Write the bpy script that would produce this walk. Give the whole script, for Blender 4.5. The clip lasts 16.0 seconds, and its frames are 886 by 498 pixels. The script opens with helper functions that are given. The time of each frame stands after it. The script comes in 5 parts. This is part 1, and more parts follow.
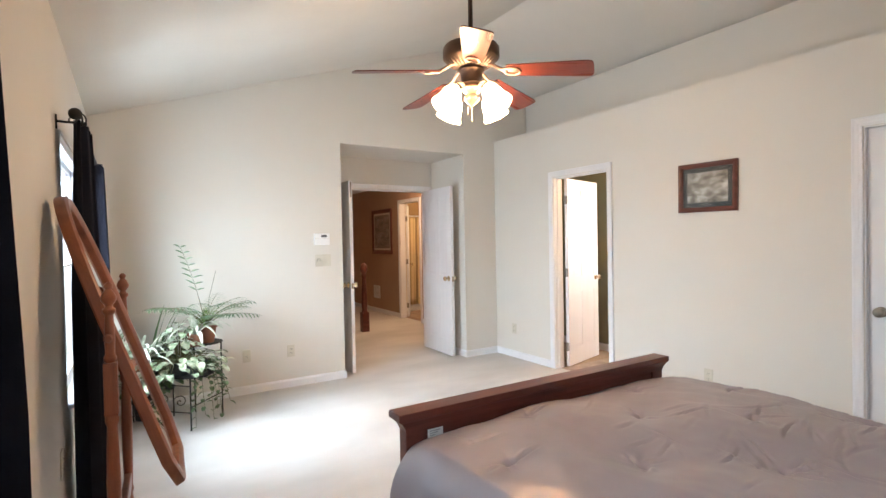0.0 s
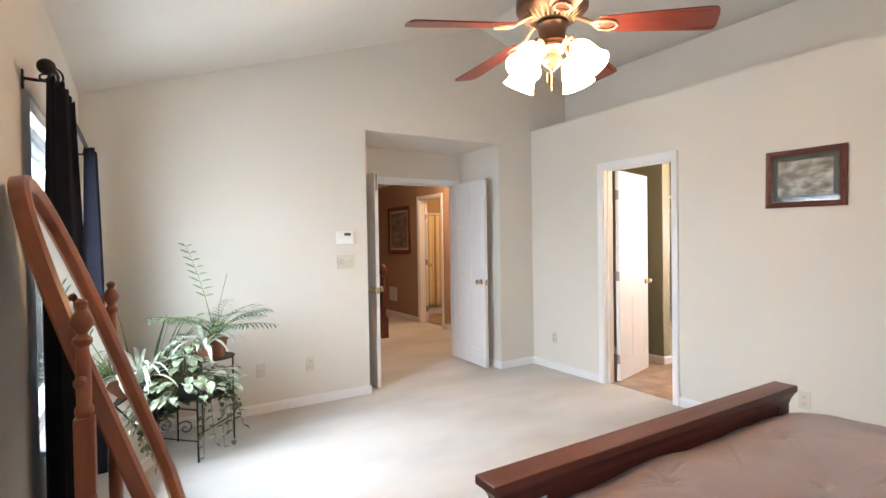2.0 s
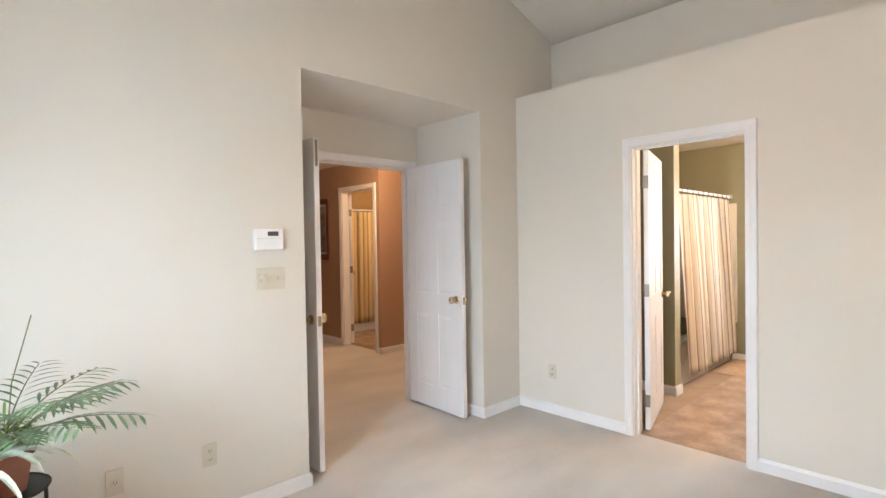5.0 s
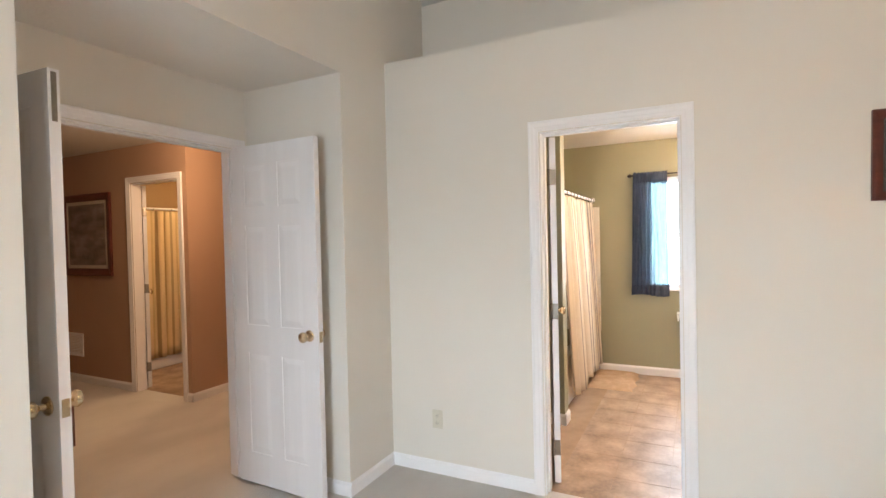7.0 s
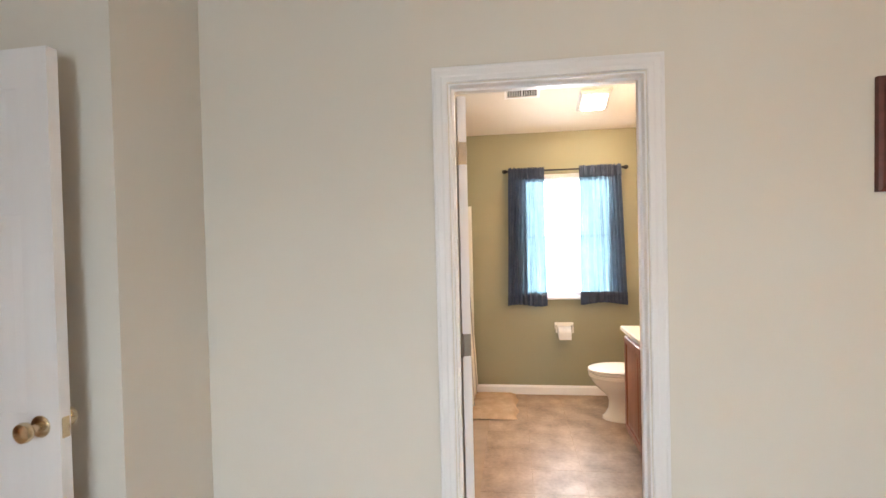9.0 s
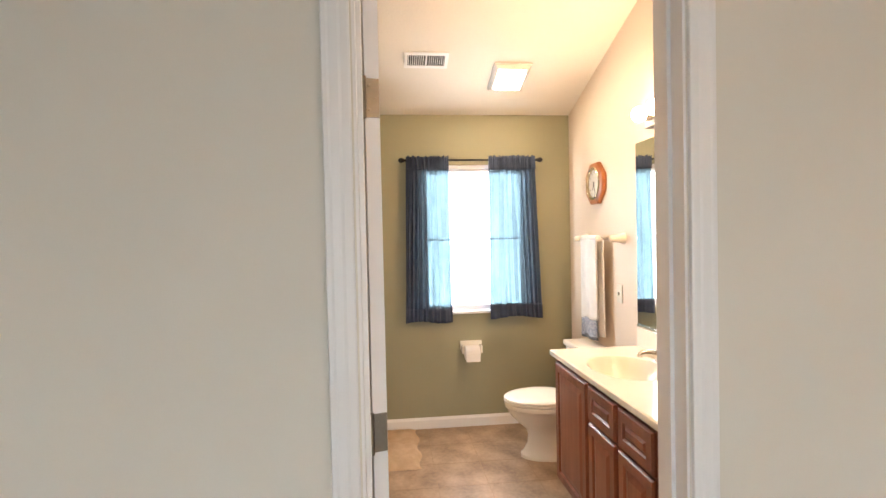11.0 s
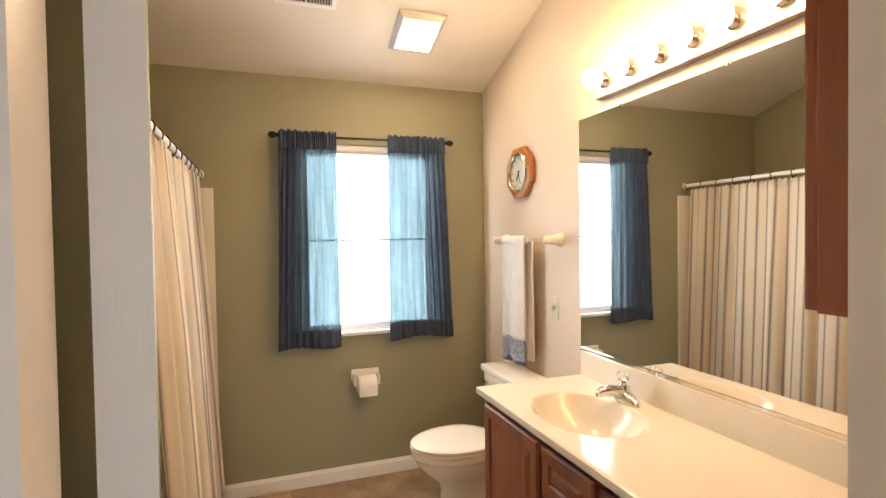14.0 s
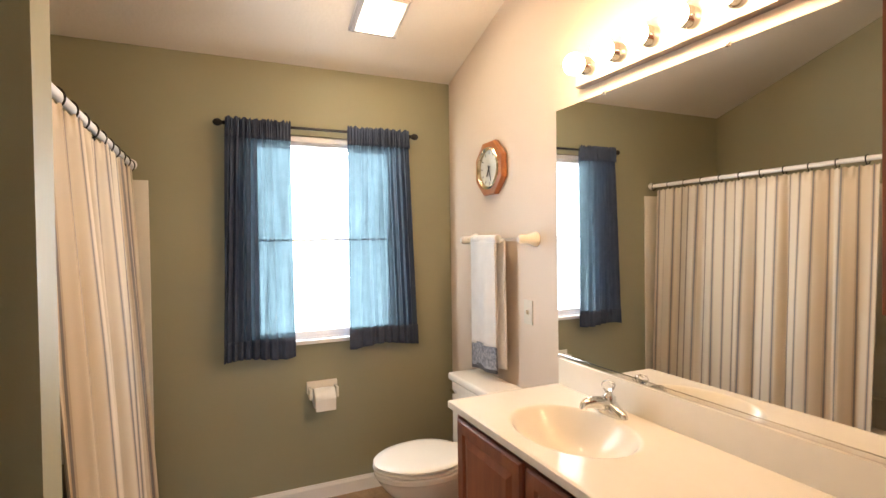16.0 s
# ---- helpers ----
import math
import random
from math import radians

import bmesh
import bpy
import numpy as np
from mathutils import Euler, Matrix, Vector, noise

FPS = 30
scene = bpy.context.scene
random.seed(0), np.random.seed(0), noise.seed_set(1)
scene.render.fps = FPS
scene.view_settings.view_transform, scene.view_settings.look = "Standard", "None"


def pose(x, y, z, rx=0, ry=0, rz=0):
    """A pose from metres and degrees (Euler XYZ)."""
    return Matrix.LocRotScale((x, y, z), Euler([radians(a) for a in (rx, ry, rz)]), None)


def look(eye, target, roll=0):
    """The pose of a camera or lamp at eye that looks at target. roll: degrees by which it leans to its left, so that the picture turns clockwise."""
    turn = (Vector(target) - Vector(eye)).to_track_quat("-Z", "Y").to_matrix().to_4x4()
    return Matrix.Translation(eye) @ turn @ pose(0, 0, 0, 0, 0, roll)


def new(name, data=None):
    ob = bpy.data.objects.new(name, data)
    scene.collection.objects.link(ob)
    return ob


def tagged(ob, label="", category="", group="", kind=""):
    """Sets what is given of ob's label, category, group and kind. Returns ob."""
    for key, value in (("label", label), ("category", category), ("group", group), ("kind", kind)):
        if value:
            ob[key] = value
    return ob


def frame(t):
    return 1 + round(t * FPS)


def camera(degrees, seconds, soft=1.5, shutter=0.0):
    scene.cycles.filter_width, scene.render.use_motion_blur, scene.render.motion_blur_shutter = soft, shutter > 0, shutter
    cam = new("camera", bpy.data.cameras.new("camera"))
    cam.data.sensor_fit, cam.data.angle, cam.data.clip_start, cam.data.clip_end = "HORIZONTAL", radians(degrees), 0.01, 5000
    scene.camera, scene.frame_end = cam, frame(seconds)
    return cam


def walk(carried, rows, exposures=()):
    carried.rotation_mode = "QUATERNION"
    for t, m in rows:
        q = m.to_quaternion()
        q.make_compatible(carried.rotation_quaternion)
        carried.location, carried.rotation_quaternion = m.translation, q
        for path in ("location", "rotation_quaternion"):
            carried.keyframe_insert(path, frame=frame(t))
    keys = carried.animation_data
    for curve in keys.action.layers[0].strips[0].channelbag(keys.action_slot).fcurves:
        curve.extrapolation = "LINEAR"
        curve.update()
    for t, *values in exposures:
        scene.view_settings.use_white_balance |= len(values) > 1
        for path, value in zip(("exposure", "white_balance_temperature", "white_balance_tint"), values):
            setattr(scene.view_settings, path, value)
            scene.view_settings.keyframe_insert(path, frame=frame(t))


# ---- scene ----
cam = camera(82.7, 16.0)
PATH = [
    (0, (0.167, 0.074, 1.389), (1.224, 1.772, 1.356), -1.1),
    (0.5, (0.149, 0.171, 1.373), (1.204, 1.869, 1.344), -1.1),
    (1, (0.186, 0.341, 1.385), (1.225, 2.05, 1.351), -0.9),
    (1.5, (0.163, 0.527, 1.394), (1.208, 2.233, 1.364), -0.9),
    (2, (0.212, 0.722, 1.392), (1.255, 2.428, 1.357), -0.9),
    (2.5, (0.287, 0.956, 1.382), (1.324, 2.666, 1.351), -0.9),
    (3, (0.324, 1.256, 1.378), (1.378, 2.955, 1.346), -0.8),
    (5.5, (0.713, 2.609, 1.425), (2.209, 3.935, 1.39), -1.1),
    (6, (0.86, 2.84, 1.441), (2.467, 4.03, 1.407), -1.2),
    (6.5, (1.041, 3.044, 1.452), (2.75, 4.083, 1.412), -1.2),
    (7, (1.245, 3.227, 1.455), (3.033, 4.123, 1.416), -1.3),
    (7.5, (1.461, 3.383, 1.465), (3.319, 4.123, 1.424), -1.2),
    (8, (1.665, 3.511, 1.46), (3.573, 4.111, 1.424), -1.2),
    (8.5, (1.889, 3.642, 1.464), (3.841, 4.076, 1.419), -1.3),
    (9, (2.111, 3.769, 1.45), (4.092, 4.042, 1.415), -1.4),
    (11.5, (3.151, 3.931, 1.476), (5.129, 3.638, 1.429), -1.2),
    (12, (3.314, 3.907, 1.476), (5.28, 3.541, 1.431), -1.2),
    (12.5, (3.456, 3.894, 1.477), (5.404, 3.442, 1.43), -1.1),
    (13, (3.564, 3.895, 1.479), (5.494, 3.373, 1.432), -1.0),
    (13.5, (3.664, 3.884, 1.469), (5.575, 3.295, 1.422), -0.9),
    (14, (3.765, 3.871, 1.463), (5.652, 3.208, 1.419), -0.9),
    (14.5, (3.841, 3.862, 1.457), (5.703, 3.134, 1.418), -0.8),
    (15, (3.9, 3.86, 1.453), (5.75, 3.099, 1.417), -0.8),
    (15.5, (3.945, 3.859, 1.451), (5.777, 3.058, 1.414), -0.7),
    (16, (3.974, 3.847, 1.445), (5.796, 3.023, 1.411), -0.8),
]
EXPOSURES = [(0, 0.31, 6300, 10), (3, 0.25, 6400, 10), (6, 0.22, 6500, 10), (9, -0.05, 6800, 10), (11.5, -0.31, 7050, 10), (13, -0.60, 7350, 10), (14.5, -0.70, 7350, 10), (16, -0.74, 6900, 10)]
walk(cam, [(t, look(eye, target, roll)) for t, eye, target, roll in PATH], EXPOSURES)

# ---- light ----
world = bpy.data.worlds.new("world")
scene.world = world
world.use_nodes = True
wn = world.node_tree.nodes
sky = wn.new("ShaderNodeTexSky")
sky.sky_type = "NISHITA"
sky.sun_disc = False
sky.sun_elevation = radians(48)
sky.sun_rotation = radians(200)
wn["Background"].inputs["Strength"].default_value = 0.12
world.node_tree.links.new(sky.outputs[0], wn["Background"].inputs["Color"])


def area(name, m, sx, sy, power, colour):
    d = bpy.data.lights.new(name, "AREA")
    d.shape, d.size, d.size_y, d.energy, d.color = "RECTANGLE", sx, sy, power, colour
    ob = new(name, d)
    ob.matrix_world = m
    return ob


def bulb(name, place, power, colour, size=0.03):
    d = bpy.data.lights.new(name, "POINT")
    d.energy, d.color, d.shadow_soft_size = power, colour, size
    ob = new(name, d)
    ob.location = place
    return ob


DAY, BATH_DAY = (0.73, 0.88, 1.0), (0.86, 0.915, 1.0)
area("window_light_far", look((-0.31, 3.75, 1.28), (2, 3.75, 0.70)), 1.36, 1.25, 38, DAY)
area("window_light_near", look((-0.31, 0.45, 1.28), (2, 0.45, 0.70)), 1.36, 1.25, 12, DAY)
area("sky_light_far", look((-2.0, 3.65, 2.62), (3.4, 3.5, 0.5)), 2.6, 1.5, 182, DAY)
area("sky_light_near", look((-2.0, 0.35, 2.70), (2.4, 1.0, 0.4)), 2.6, 1.5, 72, DAY)
area("window_light_bath", look((6.95, 3.255, 1.45), (4, 3.285, 1.35)), 0.76, 1.05, 64, BATH_DAY)
bulb("hall_ceiling_lamp", (3.75, 6.65, 2.34), 54, (1.0, 0.66, 0.40), 0.08)
# The hall bathroom's bulb is unseen, added to light that room.
bulb("hall_bath_unseen_lamp", (5.7, 8.0, 2.25), 34, (1.0, 0.70, 0.38), 0.08)

# ---- materials ----


def nodes_of(name):
    m = bpy.data.materials.new(name)
    m.use_nodes = True
    return m, m.node_tree.nodes, m.node_tree.links, m.node_tree.nodes["Principled BSDF"]


def mat(name, a, b=None, rough=0.5, scale=4.0, grain=120.0, bump=0.1, metal=0.0, stretch=(1, 1, 1), spec=0.5, dist=0.002, detail=4.0, **more):
    """Two colours mixed by noise at two scales, with a fine relief."""
    m, n, l, p = nodes_of(name)
    b = b or tuple(0.92 * v for v in a)
    co = n.new("ShaderNodeTexCoord")
    mp = n.new("ShaderNodeMapping")
    mp.inputs["Scale"].default_value = stretch
    l.new(co.outputs["Object"], mp.inputs["Vector"])
    big, fine = n.new("ShaderNodeTexNoise"), n.new("ShaderNodeTexNoise")
    big.inputs["Scale"].default_value, big.inputs["Detail"].default_value = scale, detail
    fine.inputs["Scale"].default_value, fine.inputs["Detail"].default_value = grain, 3
    for t in (big, fine):
        l.new(mp.outputs[0], t.inputs["Vector"])
    add = n.new("ShaderNodeMath")
    add.operation = "MULTIPLY_ADD"
    l.new(fine.outputs["Fac"], add.inputs[0])
    add.inputs[1].default_value = 0.35
    l.new(big.outputs["Fac"], add.inputs[2])
    ramp = n.new("ShaderNodeValToRGB")
    ramp.color_ramp.elements[0].position, ramp.color_ramp.elements[1].position = 0.48, 0.88
    ramp.color_ramp.elements[0].color, ramp.color_ramp.elements[1].color = (*a, 1), (*b, 1)
    l.new(add.outputs[0], ramp.inputs[0])
    l.new(ramp.outputs[0], p.inputs["Base Color"])
    rr = n.new("ShaderNodeMapRange")
    rr.inputs["To Min"].default_value, rr.inputs["To Max"].default_value = max(0.02, rough - 0.06), min(1, rough + 0.08)
    l.new(big.outputs["Fac"], rr.inputs["Value"])
    l.new(rr.outputs[0], p.inputs["Roughness"])
    p.inputs["Metallic"].default_value = metal
    p.inputs["Specular IOR Level"].default_value = spec
    if bump:
        bp = n.new("ShaderNodeBump")
        bp.inputs["Strength"].default_value, bp.inputs["Distance"].default_value = bump, dist
        l.new(fine.outputs["Fac"], bp.inputs["Height"])
        l.new(bp.outputs[0], p.inputs["Normal"])
    for key, value in more.items():
        p.inputs[key.replace("_", " ")].default_value = value
    return m


def glow(name, colour, strength):
    m, n, l, p = nodes_of(name)
    p.inputs["Base Color"].default_value = (*colour, 1)
    p.inputs["Emission Color"].default_value = (*colour, 1)
    p.inputs["Emission Strength"].default_value = strength
    return m


CREAM = mat("cream_wall_paint", (0.70, 0.66, 0.60), (0.675, 0.635, 0.575), 0.62, 1.2, 260, 0.12, spec=0.3)
CEIL = mat("ceiling_paint", (0.705, 0.667, 0.61), (0.675, 0.637, 0.58), 0.8, 2.0, 60, 0.35, spec=0.2, dist=0.004)
SAGE = mat("sage_wall_paint", (0.306, 0.293, 0.199), (0.287, 0.275, 0.186), 0.5, 1.2, 260, 0.12, spec=0.35)
BATHCREAM = mat("bath_cream_paint", (0.66, 0.55, 0.45), (0.63, 0.52, 0.42), 0.5, 1.2, 260, 0.12, spec=0.35)
TAN = mat("hall_tan_paint", (0.41, 0.265, 0.18), (0.385, 0.247, 0.167), 0.6, 1.2, 260, 0.12, spec=0.3)
WHITE = mat("white_trim_paint", (0.80, 0.79, 0.80), (0.77, 0.76, 0.77), 0.35, 3.0, 200, 0.05)
DOORWHITE = mat("white_door_paint", (0.79, 0.78, 0.79), (0.76, 0.75, 0.76), 0.38, 3.0, 90, 0.12, stretch=(6, 6, 0.5))
CARPET = mat("carpet", (0.72, 0.685, 0.65), (0.56, 0.53, 0.50), 0.95, 1.1, 420, 0.9, stretch=(0.9, 1.7, 1), spec=0.1, dist=0.006, detail=6)
VINYL = mat("bath_floor_vinyl", (0.43, 0.30, 0.20), (0.20, 0.13, 0.085), 0.40, 5.5, 40, 0.05, detail=10)
for _link in list(VINYL.node_tree.links):
    if _link.from_node.type == "TEX_COORD":
        VINYL.node_tree.links.new(VINYL.node_tree.nodes.new("ShaderNodeNewGeometry").outputs["Position"], _link.to_socket)
GROUT = mat("floor_joint", (0.36, 0.25, 0.165), (0.29, 0.20, 0.13), 0.7, 8.0, 60, 0.1)
CHERRY = mat("cherry_wood", (0.150, 0.040, 0.027), (0.075, 0.021, 0.014), 0.34, 3.0, 30, 0.06, stretch=(0.35, 8, 8), detail=6)
OAK = mat("mirror_stand_wood", (0.30, 0.095, 0.042), (0.18, 0.052, 0.024), 0.32, 3.0, 40, 0.06, stretch=(8, 8, 0.5), detail=6)
CABWOOD = mat("vanity_wood", (0.27, 0.085, 0.04), (0.17, 0.05, 0.025), 0.36, 3.0, 40, 0.06, stretch=(6, 6, 0.5), detail=6)
SATIN = mat("comforter_satin", (0.31, 0.275, 0.305), (0.265, 0.235, 0.262), 0.34, 2.5, 300, 0.1, spec=0.5)
NAVY = mat("navy_curtain_cloth", (0.012, 0.013, 0.024), (0.008, 0.009, 0.016), 0.8, 6, 400, 0.3, spec=0.2)
MARBLE = mat("cultured_marble", (0.83, 0.78, 0.70), (0.79, 0.74, 0.65), 0.12, 3.0, 30, 0.0)
PORC = mat("white_porcelain", (0.82, 0.78, 0.71), (0.80, 0.76, 0.69), 0.12, 3.0, 30, 0.0)
CHROME = mat("chrome", (0.75, 0.74, 0.72), (0.7, 0.69, 0.67), 0.12, 3, 30, 0.0, metal=1.0)
BRASS = mat("brass", (0.72, 0.60, 0.42), (0.60, 0.49, 0.33), 0.25, 6, 60, 0.0, metal=1.0)
NICKEL = mat("aged_nickel", (0.32, 0.29, 0.25), (0.25, 0.225, 0.195), 0.35, 6, 80, 0.05, metal=1.0)
IRON = mat("black_iron", (0.018, 0.017, 0.016), (0.03, 0.027, 0.024), 0.5, 20, 150, 0.2, metal=0.6)

CRYSTAL = mat("clear_acrylic", (1, 1, 1), (1, 1, 1), 0.02, 1, 1, 0, Transmission_Weight=1.0, IOR=1.45)

# ---- small builders ----


def box(bm, x0, x1, y0, y1, z0, z1):
    v = [bm.verts.new((x, y, z)) for z in (z0, z1) for x, y in ((x0, y0), (x1, y0), (x1, y1), (x0, y1))]
    for f in ((3, 2, 1, 0), (4, 5, 6, 7), (0, 1, 5, 4), (1, 2, 6, 5), (2, 3, 7, 6), (3, 0, 4, 7)):
        bm.faces.new([v[i] for i in f])
    return bm


def bevelled(bm, width=0.004, segments=2):
    bmesh.ops.bevel(bm, geom=bm.edges[:], offset=width, segments=segments, affect="EDGES", profile=0.7)
    return bm


def rbox(x0, x1, y0, y1, z0, z1, r=0.004, seg=2):
    return bevelled(box(bmesh.new(), x0, x1, y0, y1, z0, z1), r, seg)


def turn(bm, profile, seg=24, m=None, closed=True):
    """A turned body from (radius, height) pairs."""
    rings = []
    for r, z in profile:
        rings.append([bm.verts.new((r * math.cos(2 * math.pi * i / seg), r * math.sin(2 * math.pi * i / seg), z)) for i in range(seg)])
    made = [v for ring in rings for v in ring]
    for a, b in zip(rings, rings[1:]):
        for i in range(seg):
            bm.faces.new((a[i], a[(i + 1) % seg], b[(i + 1) % seg], b[i]))
    if closed:
        bm.faces.new(rings[0][::-1])
        bm.faces.new(rings[-1])
    if m is not None:
        bmesh.ops.transform(bm, matrix=m, verts=made)
    return bm


def tube(bm, points, r, seg=8):
    """A round bar along points, with one radius or one for each point."""
    pts = [Vector(p) for p in points]
    rad = r if isinstance(r, (list, tuple)) else [r] * len(pts)
    rings, side = [], None
    for i, p in enumerate(pts):
        way = (pts[min(i + 1, len(pts) - 1)] - pts[max(i - 1, 0)]).normalized()
        if side is None:
            side = way.orthogonal().normalized()
        side = (side - way * side.dot(way)).normalized()
        up = way.cross(side)
        rings.append([bm.verts.new(p + rad[i] * (math.cos(2 * math.pi * k / seg) * side + math.sin(2 * math.pi * k / seg) * up)) for k in range(seg)])
    for a, b in zip(rings, rings[1:]):
        for k in range(seg):
            bm.faces.new((a[k], a[(k + 1) % seg], b[(k + 1) % seg], b[k]))
    bm.faces.new(rings[0][::-1])
    bm.faces.new(rings[-1])
    return bm


def finish(name, bm, material, smooth=False, angle=40):
    bmesh.ops.recalc_face_normals(bm, faces=bm.faces[:])
    me = bpy.data.meshes.new(name)
    if smooth:
        lim = math.cos(radians(angle))
        for f in bm.faces:
            f.smooth = True
        for e in bm.edges:
            if len(e.link_faces) == 2 and e.link_faces[0].normal.dot(e.link_faces[1].normal) < lim:
                e.smooth = False
    bm.to_mesh(me)
    bm.free()
    me.materials.append(material)
    return me


def part(name, bm, material, parent, label="", smooth=False, m=None):
    """One mesh under a thing or a part."""
    ob = new(name, finish(name, bm, material, smooth))
    ob.parent = parent
    if m is not None:
        ob.matrix_local = m
    return tagged(ob, label)


def solid(name, bm, material, smooth=False, **tags):
    """One mesh that stands by itself."""
    return tagged(new(name, finish(name, bm, material, smooth)), **tags)


def thing(name, m, **tags):
    ob = new(name)
    ob.matrix_world = m
    return tagged(ob, **tags)


def structure(name, bm, material, label):
    return solid(name, bm, material, label=label, category=name.split("_")[0], kind="structure")


# ---- the rooms ----
XW, XE, YN, YS, XB, YM = -0.10, 4.0, 5.0, -0.60, 6.833, 2.5
RIDGE = 3.33
SLOPE = 0.335


def ceil_z(x):
    return 2.475 + SLOPE * x if x < RIDGE else 2.417 + SLOPE * (6.833 - x)


def prism(bm, u0, u1, b0, b1, t0, t1, d0, d1, along="x"):
    """An upright slab from u0 to u1 with its own bottom and top at each end, from d0 to d1 deep."""
    def at(u, d, z):
        return bm.verts.new((u, d, z) if along == "x" else (d, u, z))
    v = [at(u0, d0, b0), at(u1, d0, b1), at(u1, d1, b1), at(u0, d1, b0), at(u0, d0, t0), at(u1, d0, t1), at(u1, d1, t1), at(u0, d1, t0)]
    for f in ((3, 2, 1, 0), (4, 5, 6, 7), (0, 1, 5, 4), (1, 2, 6, 5), (2, 3, 7, 6), (3, 0, 4, 7)):
        bm.faces.new([v[i] for i in f])


def wall(d0, d1, u0, u1, top, holes=(), along="y", breaks=()):
    """A wall with openings (u, u, z, z); top is a height or a function of u."""
    bm = bmesh.new()
    tz = top if callable(top) else (lambda u: top)
    cuts = sorted({u0, u1, *breaks, *(h[0] for h in holes), *(h[1] for h in holes)})
    for a, b in zip(cuts, cuts[1:]):
        mine = sorted([h for h in holes if h[0] <= a + 1e-6 and h[1] >= b - 1e-6], key=lambda h: h[2])
        low = 0.0
        for h in mine:
            if h[2] > low + 1e-6:
                prism(bm, a, b, low, low, h[2], h[2], d0, d1, along)
            low = h[3]
        prism(bm, a, b, low, low, tz(a), tz(b), d0, d1, along)
    return bm


WIN_FAR, WIN_NEAR = (3.05, 4.45, 0.62, 1.95), (-0.25, 1.15, 0.62, 1.95)
BATH_DOOR, CLOSET_DOOR = (3.285, 3.995, 0.0, 2.035), (0.57, 1.33, 0.0, 2.035)
BATH_WIN = (2.815, 3.690, 0.88, 2.035)
ENTRY = (2.10, 3.46, 0.0, 2.035)
NICHE = (2.02, 3.54, 0.0, 2.405)
HALL_DOOR = (7.52, 8.23, 0.0, 2.075)

structure("wall_west", wall(XW - 0.15, XW, YS - 0.12, YN + 0.12, 2.44, (WIN_FAR, WIN_NEAR)), CREAM, "cream painted bedroom wall with two windows")
structure("wall_north", wall(YN, YN + 0.12, XW, 4.52, lambda u: ceil_z(u), (NICHE,), "x", (RIDGE,)), CREAM, "cream painted gable wall with an entry recess")
structure("wall_south", wall(YS - 0.12, YS, XW, 4.52, lambda u: ceil_z(u), (), "x", (RIDGE,)), CREAM, "plain cream painted bedroom wall")
structure("wall_east", wall(XE, XE + 0.06, YS, YN, 2.588, (BATH_DOOR, CLOSET_DOOR)), CREAM, "cream painted wall under a plant ledge")
structure("wall_east_back", wall(XE + 0.06, XE + 0.12, YS, YN, 2.46, (BATH_DOOR, CLOSET_DOOR)), SAGE, "sage green bathroom side of the wall")
structure("wall_ledge", box(bmesh.new(), 4.52, 4.62, YS, YN, 2.588, ceil_z(4.62)), CREAM, "cream painted wall set back above the ledge")
structure("ledge", box(bmesh.new(), XE + 0.06, 4.62, YS, YN, 2.46, 2.588), CREAM, "cream painted plant ledge over the doors")
bm = bmesh.new()
prism(bm, -0.25, RIDGE, ceil_z(-0.25), ceil_z(RIDGE), ceil_z(-0.25) + 0.12, ceil_z(RIDGE) + 0.12, YS - 0.12, YN + 0.12)
prism(bm, RIDGE, 7.0, ceil_z(RIDGE), ceil_z(7.0), ceil_z(RIDGE) + 0.12, ceil_z(7.0) + 0.12, YS - 0.12, YN + 0.12)
structure("ceiling", bm, CEIL, "white textured vaulted ceiling")
structure("floor", box(bmesh.new(), -0.25, XE + 0.06, YS - 0.12, 10.6, -0.10, 0.0), CARPET, "pale beige cut pile carpet")

# entry recess
structure("wall_recess_west", box(bmesh.new(), 1.90, 2.02, YN + 0.12, 5.75, 0, 2.405), CREAM, "cream painted recess side")
structure("wall_recess_east", box(bmesh.new(), 3.54, 3.66, YN + 0.12, 5.75, 0, 2.405), CREAM, "cream painted recess side")
structure("wall_recess_back", wall(5.75, 5.81, 1.90, 3.66, 2.405, (ENTRY,), "x"), CREAM, "cream painted wall round the entry doors")
structure("ceiling_recess", box(bmesh.new(), 1.90, 3.66, YN + 0.12, 5.75, 2.405, 2.5), CEIL, "white flat ceiling of the recess")

# hall
structure("wall_hall_south", wall(5.81, 5.87, -0.2, 6.0, 2.44, (ENTRY,), "x"), TAN, "tan painted hall wall")
structure("wall_hall_east", wall(4.34, 4.44, 7.40, 10.6, 2.44, (HALL_DOOR,)), TAN, "tan painted hall wall with a doorway")
structure("wall_hall_corner", wall(7.40, 7.50, 4.44, 6.0, 2.44, (), "x"), TAN, "tan painted hall wall")
structure("wall_hall_end", wall(5.87, 7.40, 5.95, 6.05, 2.44, (), "x"), TAN, "tan painted hall wall")
structure("wall_hall_north", wall(10.6, 10.7, -0.2, 6.0, 2.44, (), "x"), TAN, "tan painted hall wall")
structure("wall_hall_west", wall(-0.3, -0.2, 5.81, 10.7, 2.44), TAN, "tan painted hall wall")
structure("ceiling_hall", box(bmesh.new(), -0.3, 6.05, 5.87, 10.7, 2.44, 2.54), CEIL, "white flat hall ceiling")
structure("floor_hall", box(bmesh.new(), XE + 0.06, 6.05, 5.12, 10.6, -0.10, -0.001), CARPET, "beige carpet of the hall")

